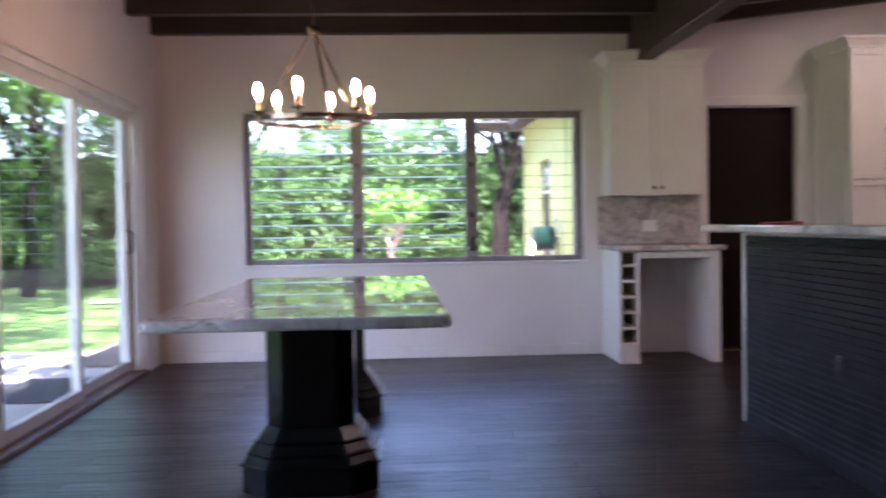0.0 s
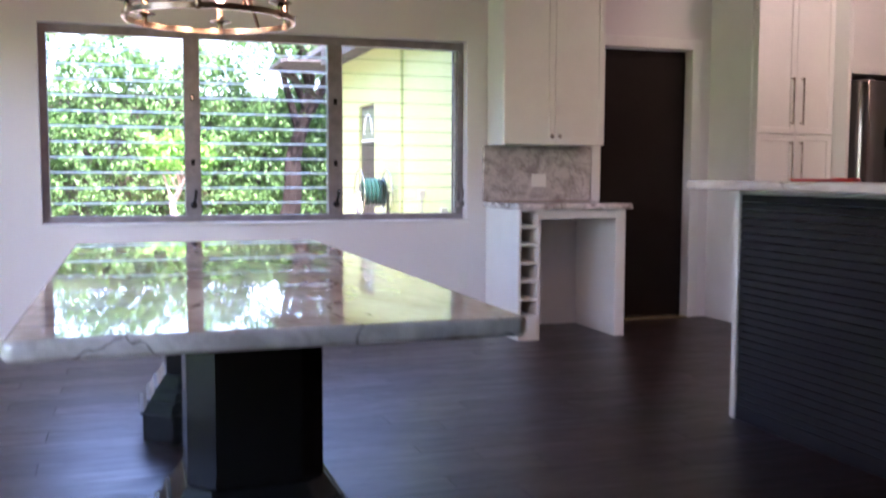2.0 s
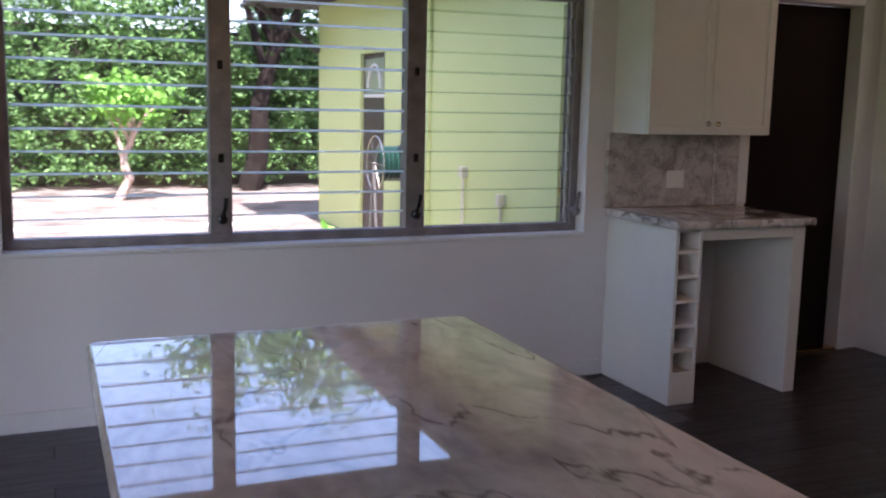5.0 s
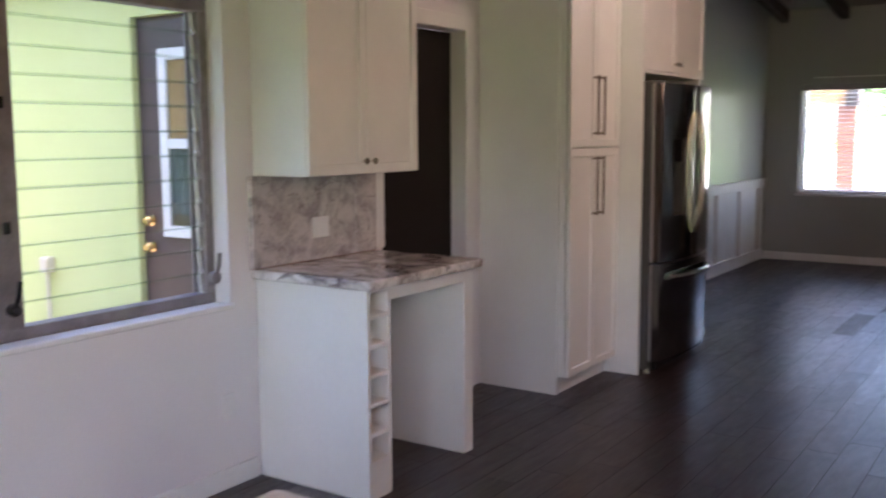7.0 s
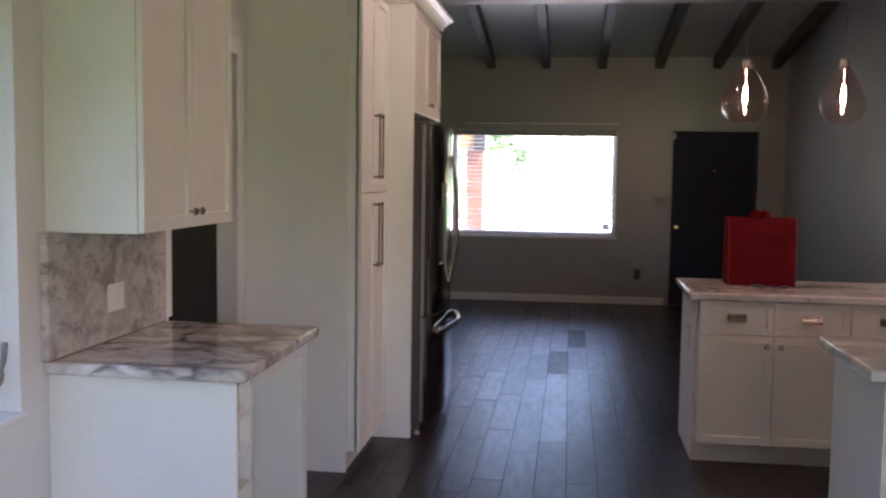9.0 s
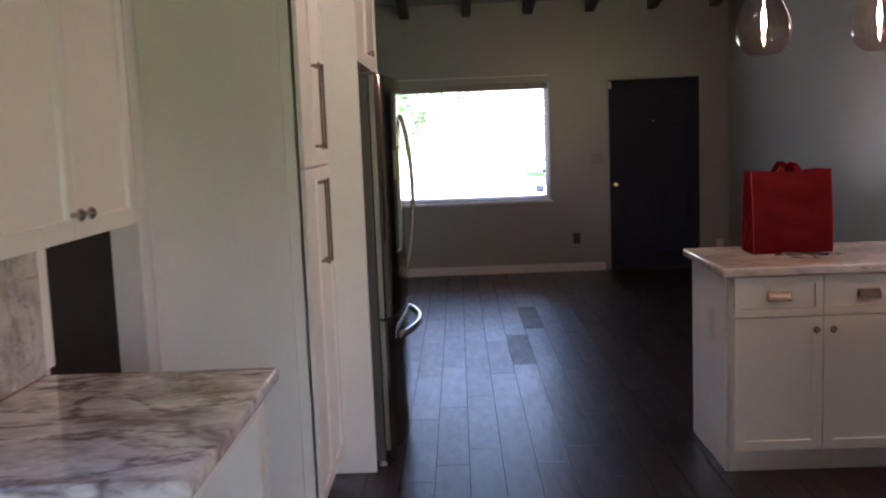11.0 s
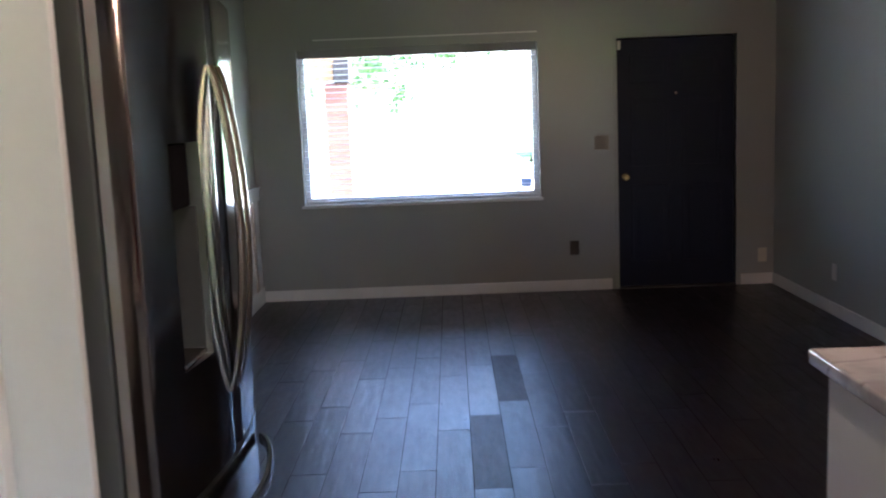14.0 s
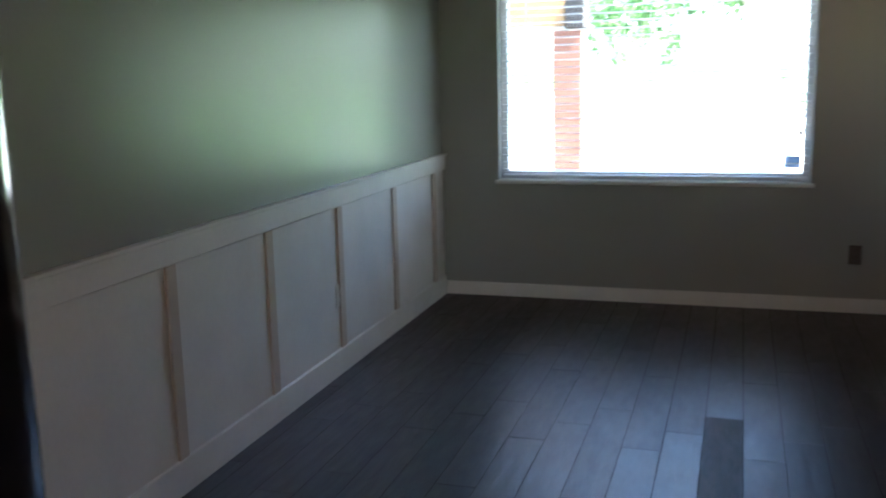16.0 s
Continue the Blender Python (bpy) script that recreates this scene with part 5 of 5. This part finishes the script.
# ---- flush ceiling lamps added out of view over kitchen counter and aisle ----
# counter lamp inferred from warm cabinet fronts and the header beam's shadow
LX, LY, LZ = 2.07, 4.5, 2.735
kl = thing("ceiling_lamp", (LX, LY, LZ), "round frosted flush ceiling lamp added out of view in the kitchen", "lamp", "kitchen ceiling lamps")
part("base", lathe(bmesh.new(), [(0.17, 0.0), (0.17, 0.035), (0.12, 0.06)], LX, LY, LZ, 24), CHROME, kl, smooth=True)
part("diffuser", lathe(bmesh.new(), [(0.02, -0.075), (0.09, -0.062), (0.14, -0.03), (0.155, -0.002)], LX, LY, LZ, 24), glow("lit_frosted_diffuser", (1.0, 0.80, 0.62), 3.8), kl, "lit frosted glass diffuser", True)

# second lamp, made up to brighten the island end and pantry fronts
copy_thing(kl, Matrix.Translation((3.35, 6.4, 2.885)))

# ---- outdoors ----
single("ground", boxes([(-200, 200, -200, 200, -0.6, -0.12)]), GRASS, (0, 0, -0.12), "grass ground reaching the horizon", "ground", kind="structure")
single("garden_bed", boxes([(-3.2, 12, 8.1, 24, -0.119, -0.02)], 0.01), SOIL, (0, 15, -0.12), "brown leaf litter ground with sun and shade patches in its colour", "ground", kind="structure")
single("patio", boxes([(-4.3, -2.53, 0.5, 9.2, -0.119, -0.05)], 0.01), CONCRETE, (-3.4, 5, -0.12), "pale concrete patio slab beside the lawn", "pavement", kind="structure")
single("front_drive", boxes([(10.05, 70, -40, 50, -0.119, -0.06)], 0.01), DRIVE, (20, 8, -0.12), "sunlit pale concrete front drive", "pavement", kind="structure")
# lawn added to send green light onto the glossy living room wall
single("front_lawn", boxes([(12.5, 60, -40, 4.2, -0.0595, -0.02)], 0.01), GRASS, (20, -4, -0.06), "front lawn added to reflect green onto the living room wall", "lawn", kind="structure")
single("garden_edging", boxes([(-5.0, 1.2, 14.6, 14.75, -0.02, 0.03)], 0.008), CONCRETE, (-2, 14.7, -0.02), "low concrete garden edging", "edging")
mb = bmesh.new()
box(mb, -3.25, -2.72, 6.5, 7.5, -0.049, -0.034, bevel=0.004)
single("door_mat", mb, RUBBER, (-3, 7, -0.049), "dark rubber door mat on the patio", "mat")


def leaves_mesh(name, centres, size, material, seed, aspect=0.5, droop=0.3):
    """Many pointed leaves of four corners, folded along the middle."""
    rng = np.random.default_rng(seed)
    n = len(centres)
    d = rng.normal(size=(n, 3))
    d[:, 2] -= droop
    d /= np.linalg.norm(d, axis=1)[:, None]
    q = rng.normal(size=(n, 3))
    s = np.cross(d, q)
    s /= np.linalg.norm(s, axis=1)[:, None] + 1e-9
    L = (size * rng.uniform(0.6, 1.4, n))[:, None]
    w = L * aspect * 0.5
    c = np.asarray(centres)
    nrm = np.cross(d, s)
    v = np.stack([c - d * L / 2, c + s * w + nrm * w * 0.25, c + d * L / 2, c - s * w + nrm * w * 0.25], 1).reshape(-1, 3)
    f = np.arange(4 * n).reshape(-1, 4)
    tri = np.concatenate([f[:, [0, 1, 2]], f[:, [0, 2, 3]]], 1).reshape(-1, 3)
    me = bpy.data.meshes.new(name)
    me.vertices.add(len(v))
    me.vertices.foreach_set("co", v.ravel())
    me.loops.add(tri.size)
    me.loops.foreach_set("vertex_index", tri.ravel().astype(np.int32))
    me.polygons.add(len(tri))
    me.polygons.foreach_set("loop_start", (np.arange(len(tri)) * 3).astype(np.int32))
    me.update(calc_edges=True)
    me.materials.append(material)
    return me


def clump_points(rng, clumps, per, r):
    """Leaf places on the shells of many small clumps."""
    n = len(clumps)
    d = rng.normal(size=(n, per, 3))
    d /= np.linalg.norm(d, axis=2)[:, :, None]
    rad = r * rng.uniform(0.45, 1.0, (n, per, 1)) * rng.uniform(0.6, 1.4, (n, 1, 1))
    return (clumps[:, None, :] + d * rad).reshape(-1, 3)


def hedge(name, x0, x1, y0, y1, height, count, per, seed, label, size=0.085):
    rng = np.random.default_rng(seed)
    c = np.stack([rng.uniform(x0, x1, count), rng.uniform(y0, y1, count), rng.uniform(0, 1, count)], 1)
    along = (c[:, 0] if x1 - x0 > y1 - y0 else c[:, 1])
    top = height + 0.45 * np.sin(along * 1.3 + seed) + 0.3 * np.sin(along * 3.1) + rng.normal(0, 0.15, count)
    c[:, 2] = 0.12 + (c[:, 2] ** 0.8) * top
    pts = clump_points(rng, c, per, 0.20)
    me = leaves_mesh(name, pts[pts[:, 2] > 0.02], size, LEAF, seed)
    ob = tagged(new(name, me), label, "hedge", kind="stuff")
    return ob


hedge("hedge", -9, 4.5, 19.4, 20.7, 3.05, 2900, 44, 3, "tall dense green leafy hedge at the back of the garden", 0.085)
hedge("side_hedge", -12.0, -10.2, 4, 24, 6.2, 3100, 32, 5, "tall dense green leafy hedge along the lawn", 0.11)
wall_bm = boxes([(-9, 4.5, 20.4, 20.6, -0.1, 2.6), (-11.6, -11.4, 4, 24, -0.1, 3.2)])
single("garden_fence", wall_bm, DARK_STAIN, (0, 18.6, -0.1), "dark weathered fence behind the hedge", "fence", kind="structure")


def tree(name, x, y, h, r, seed, label, leaf=LEAF, bark=BARK, lean=(0, 0), per=26, clumps=420, size=0.14, base_r=0.16, crown_r=1.8, z0=-0.1):
    rng = np.random.default_rng(seed)
    ob = thing(name, (x, y, z0), label, "tree")
    bm = bmesh.new()
    n = 8
    pts = [(x + lean[0] * (k / n) ** 1.3 + 0.06 * math.sin(k * 1.7 + seed), y + lean[1] * k / n + 0.06 * math.cos(k * 1.3), z0 + h * k / n) for k in range(n + 1)]
    tube(bm, pts, [base_r * (1.25 - 0.85 * k / n) for k in range(n + 1)], 9)
    top = Vector(pts[-1])
    ends = []
    for k in range(9):
        a = 2 * math.pi * k / 9 + rng.uniform(-0.3, 0.3)
        s = Vector(pts[4 + k % 4])
        e = top + Vector((crown_r * 0.8 * math.cos(a), crown_r * 0.8 * math.sin(a), rng.uniform(-0.2, 0.9) * crown_r * 0.7))
        m1 = s.lerp(e, 0.5) + Vector((0, 0, 0.15 * crown_r))
        tube(bm, [s, s.lerp(m1, 0.5), m1, m1.lerp(e, 0.6), e], [base_r * f for f in (0.5, 0.4, 0.28, 0.18, 0.08)], 6)
        ends.append(e)
    part("trunk", bm, bark, ob, smooth=True)
    c = []
    for e in ends + [top + Vector((0, 0, crown_r * 0.5))] * 2:
        c.append(np.array(e) + rng.normal(0, crown_r * 0.30, (clumps // 11, 3)) * np.array((1, 1, 0.8)))
    pts = clump_points(rng, np.concatenate(c), per, 0.26 * min(1.0, crown_r))
    me = leaves_mesh("crown", pts, size, leaf, seed + 1)
    me.transform(Matrix.Translation(-Vector(ob.location)))
    cr = new("crown", me)
    cr.parent = ob
    return ob


tree("garden_shrub", -0.45, 17.9, 1.3, 0.1, 11, "small shrub with pale crooked trunk and bright green leaves", LEAF2, PALE_BARK, (0.15, 0), 12, 90, 0.13, 0.06, 0.5, -0.02)
tree("oak_tree", 1.65, 19.2, 3.7, 0.3, 12, "dark-barked leaning tree beside the yellow house", LEAF, BARK, (0.7, 0.2), 26, 420, 0.10, 0.16, 1.6, -0.02)
tree("garden_tree", -4.2, 22.5, 4.0, 0.3, 13, "garden tree behind the hedge", LEAF, BARK, (0.4, 0), 22, 260, 0.12, 0.14, 1.5)
tree("garden_tree", -9.6, 9.2, 3.6, 0.3, 15, "large leafy tree at the edge of the lawn", LEAF, BARK, (0.5, 0), 28, 520, 0.13, 0.2, 2.2)
tree("garden_tree", -9.0, 14.2, 3.8, 0.3, 16, "large leafy tree at the edge of the lawn", LEAF, BARK, (0.3, 0.4), 28, 480, 0.13, 0.2, 2.2)
# next two crowns are added out of view to cut light from the west
tree("garden_tree", -7.8, 6.8, 5.4, 0.3, 22, "leafy tree added out of view to block the west sky", LEAF, BARK, (0.2, 0.3), 30, 620, 0.15, 0.17, 2.7)
tree("garden_tree", -7.9, 11.8, 5.2, 0.3, 23, "leafy tree added out of view to block the west sky", LEAF, BARK, (-0.2, 0.4), 26, 420, 0.15, 0.17, 2.5)
# brighter leaf colour stands in for sunlight on this crown
tree("garden_tree", -7.0, 17.6, 3.9, 0.3, 24, "dense leafy corner tree with sunlight put into its leaf colour", LEAF2, BARK, (0.2, 0.2), 26, 420, 0.13, 0.12, 2.5)
tree("garden_tree", -9.6, 19.4, 4.6, 0.3, 25, "dense leafy tree in the corner of the garden", LEAF, BARK, (0.2, 0.2), 28, 520, 0.15, 0.14, 2.6)
# unseen trees, added to throw dappled shade on lawn and patio
tree("lawn_tree", -6.2, 0.2, 6.0, 0.3, 17, "spreading tree added out of view to shade the lawn", LEAF, BARK, (0.6, 1.2), 26, 620, 0.2, 0.22, 3.2)
tree("lawn_tree", -5.2, -3.0, 6.4, 0.3, 28, "spreading tree added out of view to shade the patio", LEAF, BARK, (0.9, 1.6), 26, 620, 0.2, 0.22, 3.2)
tree("street_tree", 28.0, 8.9, 2.6, 0.3, 18, "green street tree across the front drive", LEAF, PALE_BARK, (0, 0), 16, 130, 0.2, 0.03, 1.3)
tree("street_tree", 30.0, 6.0, 3.6, 0.3, 19, "green street tree across the front drive", LEAF, PALE_BARK, (0, 0), 18, 200, 0.2, 0.06, 1.0)
# two trees added beside the view to tint the wall's reflection green
tree("street_tree", 27.0, -3.0, 3.4, 0.3, 20, "light green street tree added for green sheen on the living room wall", LEAF2, BARK, (0, 0), 20, 260, 0.22, 0.14, 2.0)
tree("street_tree", 34.0, 1.0, 3.4, 0.3, 21, "light green street tree added for green sheen on the living room wall", LEAF2, BARK, (0, 0), 20, 260, 0.22, 0.14, 2.0)

# yellow wing of the house
yh = thing("yellow_house_wing", (1.8, 11.7, -0.02), "lime yellow stuccoed house wing with dark eave and brown doors", "house")
part("wall", boxes([(1.70, 1.9, 8.10, 8.22, -0.1, 2.75), (1.70, 1.9, 8.22, 9.14, 2.10, 2.75), (1.70, 1.9, 9.14, 12.70, -0.1, 2.75), (1.70, 1.9, 12.70, 13.50, 1.96, 2.75),
                    (1.70, 1.9, 13.50, 15.20, -0.1, 2.75), (1.9, 5.0, 15.0, 15.2, -0.1, 2.75)]), YELLOW, yh)
rb = boxes([(1.40, 5.4, 8.22, 14.3, 2.60, 2.66), (0.86, 5.4, 14.3, 15.7, 2.60, 2.625)], 0.004)
rf = part("roof", rb, SOFFIT, yh, "dark wooden eave soffit")
part("fascia", boxes([(1.36, 1.398, 8.22, 14.26, 2.54, 2.74), (0.83, 0.858, 14.30, 15.74, 2.58, 2.63)], 0.004), SOFFIT, rf)
part("roof_cover", boxes([(1.36, 5.45, 8.22, 14.26, 2.745, 2.83), (1.36, 5.45, 14.26, 15.75, 2.745, 2.83)], 0.01), ROOFING, rf)
bm = bmesh.new()
for y in (15.15,):
    tube(bm, [(1.69, y, 2.05), (0.92, y, 2.59)], 0.045, 4)
part("eave_brace", bm, SOFFIT, yh, "dark diagonal eave brace")
d1 = part("door", boxes([(1.735, 1.775, 8.225, 9.135, 0.0, 2.095)], 0.003), BROWN_EXT, yh, "dark brown exterior door with a white framed window")
bm = boxes([(1.715, 1.734, 8.36, 8.42, 0.96, 1.93), (1.715, 1.734, 8.90, 8.96, 0.96, 1.93), (1.715, 1.734, 8.42, 8.90, 0.96, 1.02), (1.715, 1.734, 8.42, 8.90, 1.87, 1.93), (1.715, 1.734, 8.42, 8.90, 1.42, 1.47)], 0.003)
part("window_frame", bm, TRIM, d1, "white window frame")
# tan boards stand in for the warm-lit room behind this pane
tb_ = bmesh.new()
for k in range(4):
    box(tb_, 1.731, 1.7345, 8.421 + k * 0.12, 8.537 + k * 0.12, 1.471, 1.869, bevel=0.001)
part("timber_boards", tb_, TIMBER, d1, "tan boards standing in for the lit room behind the upper pane")
cb_ = bmesh.new()
cols = [(cb_.verts.new((1.731 + 0.003 * math.sin(k * 1.15), 8.421 + k * 0.01195, 1.08)), cb_.verts.new((1.731 + 0.003 * math.sin(k * 1.15), 8.421 + k * 0.01195, 1.419))) for k in range(41)]
for a, b in zip(cols, cols[1:]):
    cb_.faces.new((a[0], b[0], b[1], a[1]))
part("curtain", cb_, PLAID, d1, "grey plaid curtain behind the lower pane", True)
for z0, z1 in ((1.021, 1.419), (1.471, 1.869)):
    part("window_pane", boxes([(1.722, 1.7255, 8.421, 8.899, z0, z1)]), GLASS, d1, "clear door pane").visible_shadow = False
for z in (0.90, 1.04):
    part("knob", lathe(bmesh.new(), [(0.03, 0.0), (0.03, -0.008), (0.012, -0.012), (0.014, -0.03), (0.028, -0.042), (0.018, -0.058)], 1.735, 9.06, z, 14, "x"), BRASS, d1, "brass door knob", True)
d2 = part("door", boxes([(1.735, 1.775, 12.705, 13.495, 0.0, 1.955)], 0.003), BROWN_EXT, yh, "dark brown side door")
part("window_pane", boxes([(1.728, 1.7345, 12.80, 13.40, 1.54, 1.90)], 0.002), paint("pale_frosted_pane", (0.34, 0.36, 0.27), (0.28, 0.30, 0.22), rough=0.2), d2, "pale frosted pane at the door top")
part("window_bar", boxes([(1.715, 1.734, 12.76, 13.44, 1.50, 1.535)], 0.003), TRIM, d2, "white bar under the pane")
arch = bmesh.new()
tube(arch, [(1.722, 13.1 + 0.2 * math.cos(a), 1.60 + 0.24 * math.sin(a)) for a in (math.pi * k / 10 for k in range(11))], 0.014, 6)
part("arch_ornament", arch, TRIM, d2, "white arched ornament on the pane")
bm = boxes([(1.665, 1.699, 11.42, 11.47, 0.0, 2.6)], 0.004)
part("downpipe", bm, YELLOW, yh, "yellow painted downpipe")
for y, z in ((10.64, 0.86), (9.93, 0.70)):
    sb = bmesh.new()
    tube(sb, [(1.67, y, -0.02), (1.67, y, z)], 0.012, 7)
    box(sb, 1.64, 1.70, y - 0.035, y + 0.035, z, z + 0.09, bevel=0.006)
    part("spigot", sb, PLATE, yh, "pale standpipe with a small box")
rl = thing("hose_reel", (1.45, 11.78, -0.02), "garden hose reel with green hose and pale spoked sides", "hose reel")
hb = bmesh.new()
for k in range(6):
    lathe(hb, [(0.12, 0.0), (0.152, 0.01), (0.165, 0.022), (0.152, 0.034), (0.12, 0.044)], 1.32 + k * 0.045, 11.78, 0.90, 18, "x")
part("hose", hb, HOSE, rl, smooth=True)
for x in (1.30, 1.61):
    sb = bmesh.new()
    tube(sb, [(x, 11.78 + 0.25 * math.cos(a), 0.90 + 0.25 * math.sin(a)) for a in (2 * math.pi * k / 20 for k in range(20))], 0.007, 6, True)
    for k in range(6):
        a = math.pi * k / 3
        tube(sb, [(x, 11.78, 0.90), (x, 11.78 + 0.25 * math.cos(a), 0.90 + 0.25 * math.sin(a))], 0.004, 5)
    part("side_wheel", sb, CHROME, rl, "pale spoked wheel", True)
sb = bmesh.new()
for x in (1.285, 1.625):
    tube(sb, [(x, 11.64, -0.02), (x, 11.78, 0.90), (x, 11.92, -0.02)], 0.012, 6)
tube(sb, [(1.27, 11.78, 0.90), (1.65, 11.78, 0.90)], 0.014, 6)
part("stand", sb, GREY_STEEL, rl, smooth=True)
tap = bmesh.new()
lathe(tap, [(0.02, -0.05), (0.045, -0.03), (0.045, 0.04), (0.02, 0.06)], 1.55, 11.47, 0.62, 12)
single("red_nozzle", tap, RED_PLASTIC, (1.55, 11.47, -0.02), "red hose nozzle hanging on the downpipe", "nozzle", smooth=True)
single("white_bucket", lathe(bmesh.new(), [(0.13, 0.0), (0.16, 0.30), (0.165, 0.31), (0.15, 0.31), (0.125, 0.02)], 1.42, 11.3, -0.02, 18), SLIDER_ALU, (1.42, 11.3, -0.02), "white plastic bucket on the ground", "bucket", smooth=True)
rng = np.random.default_rng(4)
pc = np.stack([rng.normal(1.2, 0.16, 34), rng.normal(11.5, 0.35, 34), rng.uniform(0.02, 0.22, 34)], 1)
pts = clump_points(rng, pc, 14, 0.12)
tagged(new("ground_plant", leaves_mesh("ground_plant", pts[pts[:, 2] > 0], 0.11, LEAF2, 8)), "low bright green plants by the yellow wall", "plant", kind="stuff")

# front porch seen through the living room window
pp = thing("porch_post", (12.5, 7.68, -0.06), "salmon painted carport post with a dark cap", "post")
part("shaft", boxes([(12.37, 12.63, 7.55, 7.81, -0.06, 1.84)], 0.012), SALMON, pp)
part("capital", boxes([(12.35, 12.65, 7.53, 7.70, 1.841, 2.10)], 0.012), SOFFIT, pp, "dark wooden post cap")
pbm = thing("porch_beam", (12.5, 10, 1.84), "tan timber porch beam with a pale edge strip on the post", "beam")
part("timber", boxes([(12.40, 12.60, 7.702, 14.0, 1.86, 2.30)], 0.012), TIMBER, pbm)
part("edge_strip", boxes([(12.385, 12.615, 7.702, 14.0, 1.841, 1.858)], 0.003), TRIM, pbm, "pale painted edge strip")

# ---- floor of dark planks ----
fl = single("floor", boxes([(XW - 0.02, XK + 0.2, YS, YN + 0.1, -0.1, -0.0016), (XK + 0.2, XF + 0.1, YR, YL, -0.1, -0.0016), (XK - 0.3, XK + 0.2, YN + 0.1, YL, -0.1, -0.0016)]), GROUT, (0, 0, -0.1),
            "dark wood-look plank floor with fine joints", "floor", kind="structure")
PW, PL, GAP = 0.1545, 0.93, 0.003


def plank_verts(x0, x1, y0, y1):
    return [(x0, y0, -0.005), (x1, y0, -0.005), (x1, y1, -0.005), (x0, y1, -0.005), (x0, y0, 0), (x1, y0, 0), (x1, y1, 0), (x0, y1, 0)]


PF = [(0, 1, 5, 4), (1, 2, 6, 5), (2, 3, 7, 6), (3, 0, 4, 7), (4, 5, 6, 7)]
BOARDS = []
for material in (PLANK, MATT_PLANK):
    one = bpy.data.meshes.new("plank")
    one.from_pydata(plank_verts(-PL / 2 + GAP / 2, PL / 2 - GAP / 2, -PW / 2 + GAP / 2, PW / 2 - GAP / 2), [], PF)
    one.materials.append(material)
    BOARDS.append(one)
prng = random.Random(5)
vs, fs_ = [], []
count = 0
# boards lie in thirds: each row is set back by 0.212 m, and every third row starts alike
first = math.ceil((6.1305 - YS) / PW)
for row in range(-first, 14):
    y0, y1 = 6.1305 + row * PW, 6.1305 + (row + 1) * PW
    y0, y1 = max(y0, YS), min(y1, YL)
    if y1 - y0 < 0.02:
        continue
    xs, xe = (XW, XK + 0.2) if y1 <= YR + 0.05 else (XW, XF)
    if y0 > YN + 0.05:
        xs = 4.92
    x = 5.97 - 0.212 * (row % 3) - 9 * PL
    while x < xe:
        a, b = max(x, xs), min(x + PL, xe)
        if b - a > 0.03:
            near = (a > 2.3 and y0 > 4.6) or (y0 > 5.4 and a < 2.3)
            if near and count < 296 and b - a > PL - 0.001 and y1 - y0 > PW - 0.001:
                dull = (row == 0 and 6.8 < a < 7.0) or (row == 1 and 5.7 < a < 5.8)
                ob = new("plank", BOARDS[1 if dull else 0])
                ob.parent = fl
                ob.location = Vector(((a + b) / 2, (y0 + y1) / 2, 0)) - fl.location
                ob.rotation_euler = (radians(prng.uniform(-0.05, 0.05)), radians(prng.uniform(-0.03, 0.03)), 0)
                count += 1
            else:
                i0 = len(vs)
                vs += plank_verts(a + GAP / 2, b - GAP / 2, y0 + GAP / 2, y1 - GAP / 2)
                fs_ += [tuple(i0 + i for i in q) for q in PF]
        x += PL
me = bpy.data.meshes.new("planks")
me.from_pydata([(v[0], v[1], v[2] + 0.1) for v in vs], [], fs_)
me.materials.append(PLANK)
rest = new("planks", me)
rest.parent = fl
tagged(rest, kind="stuff")
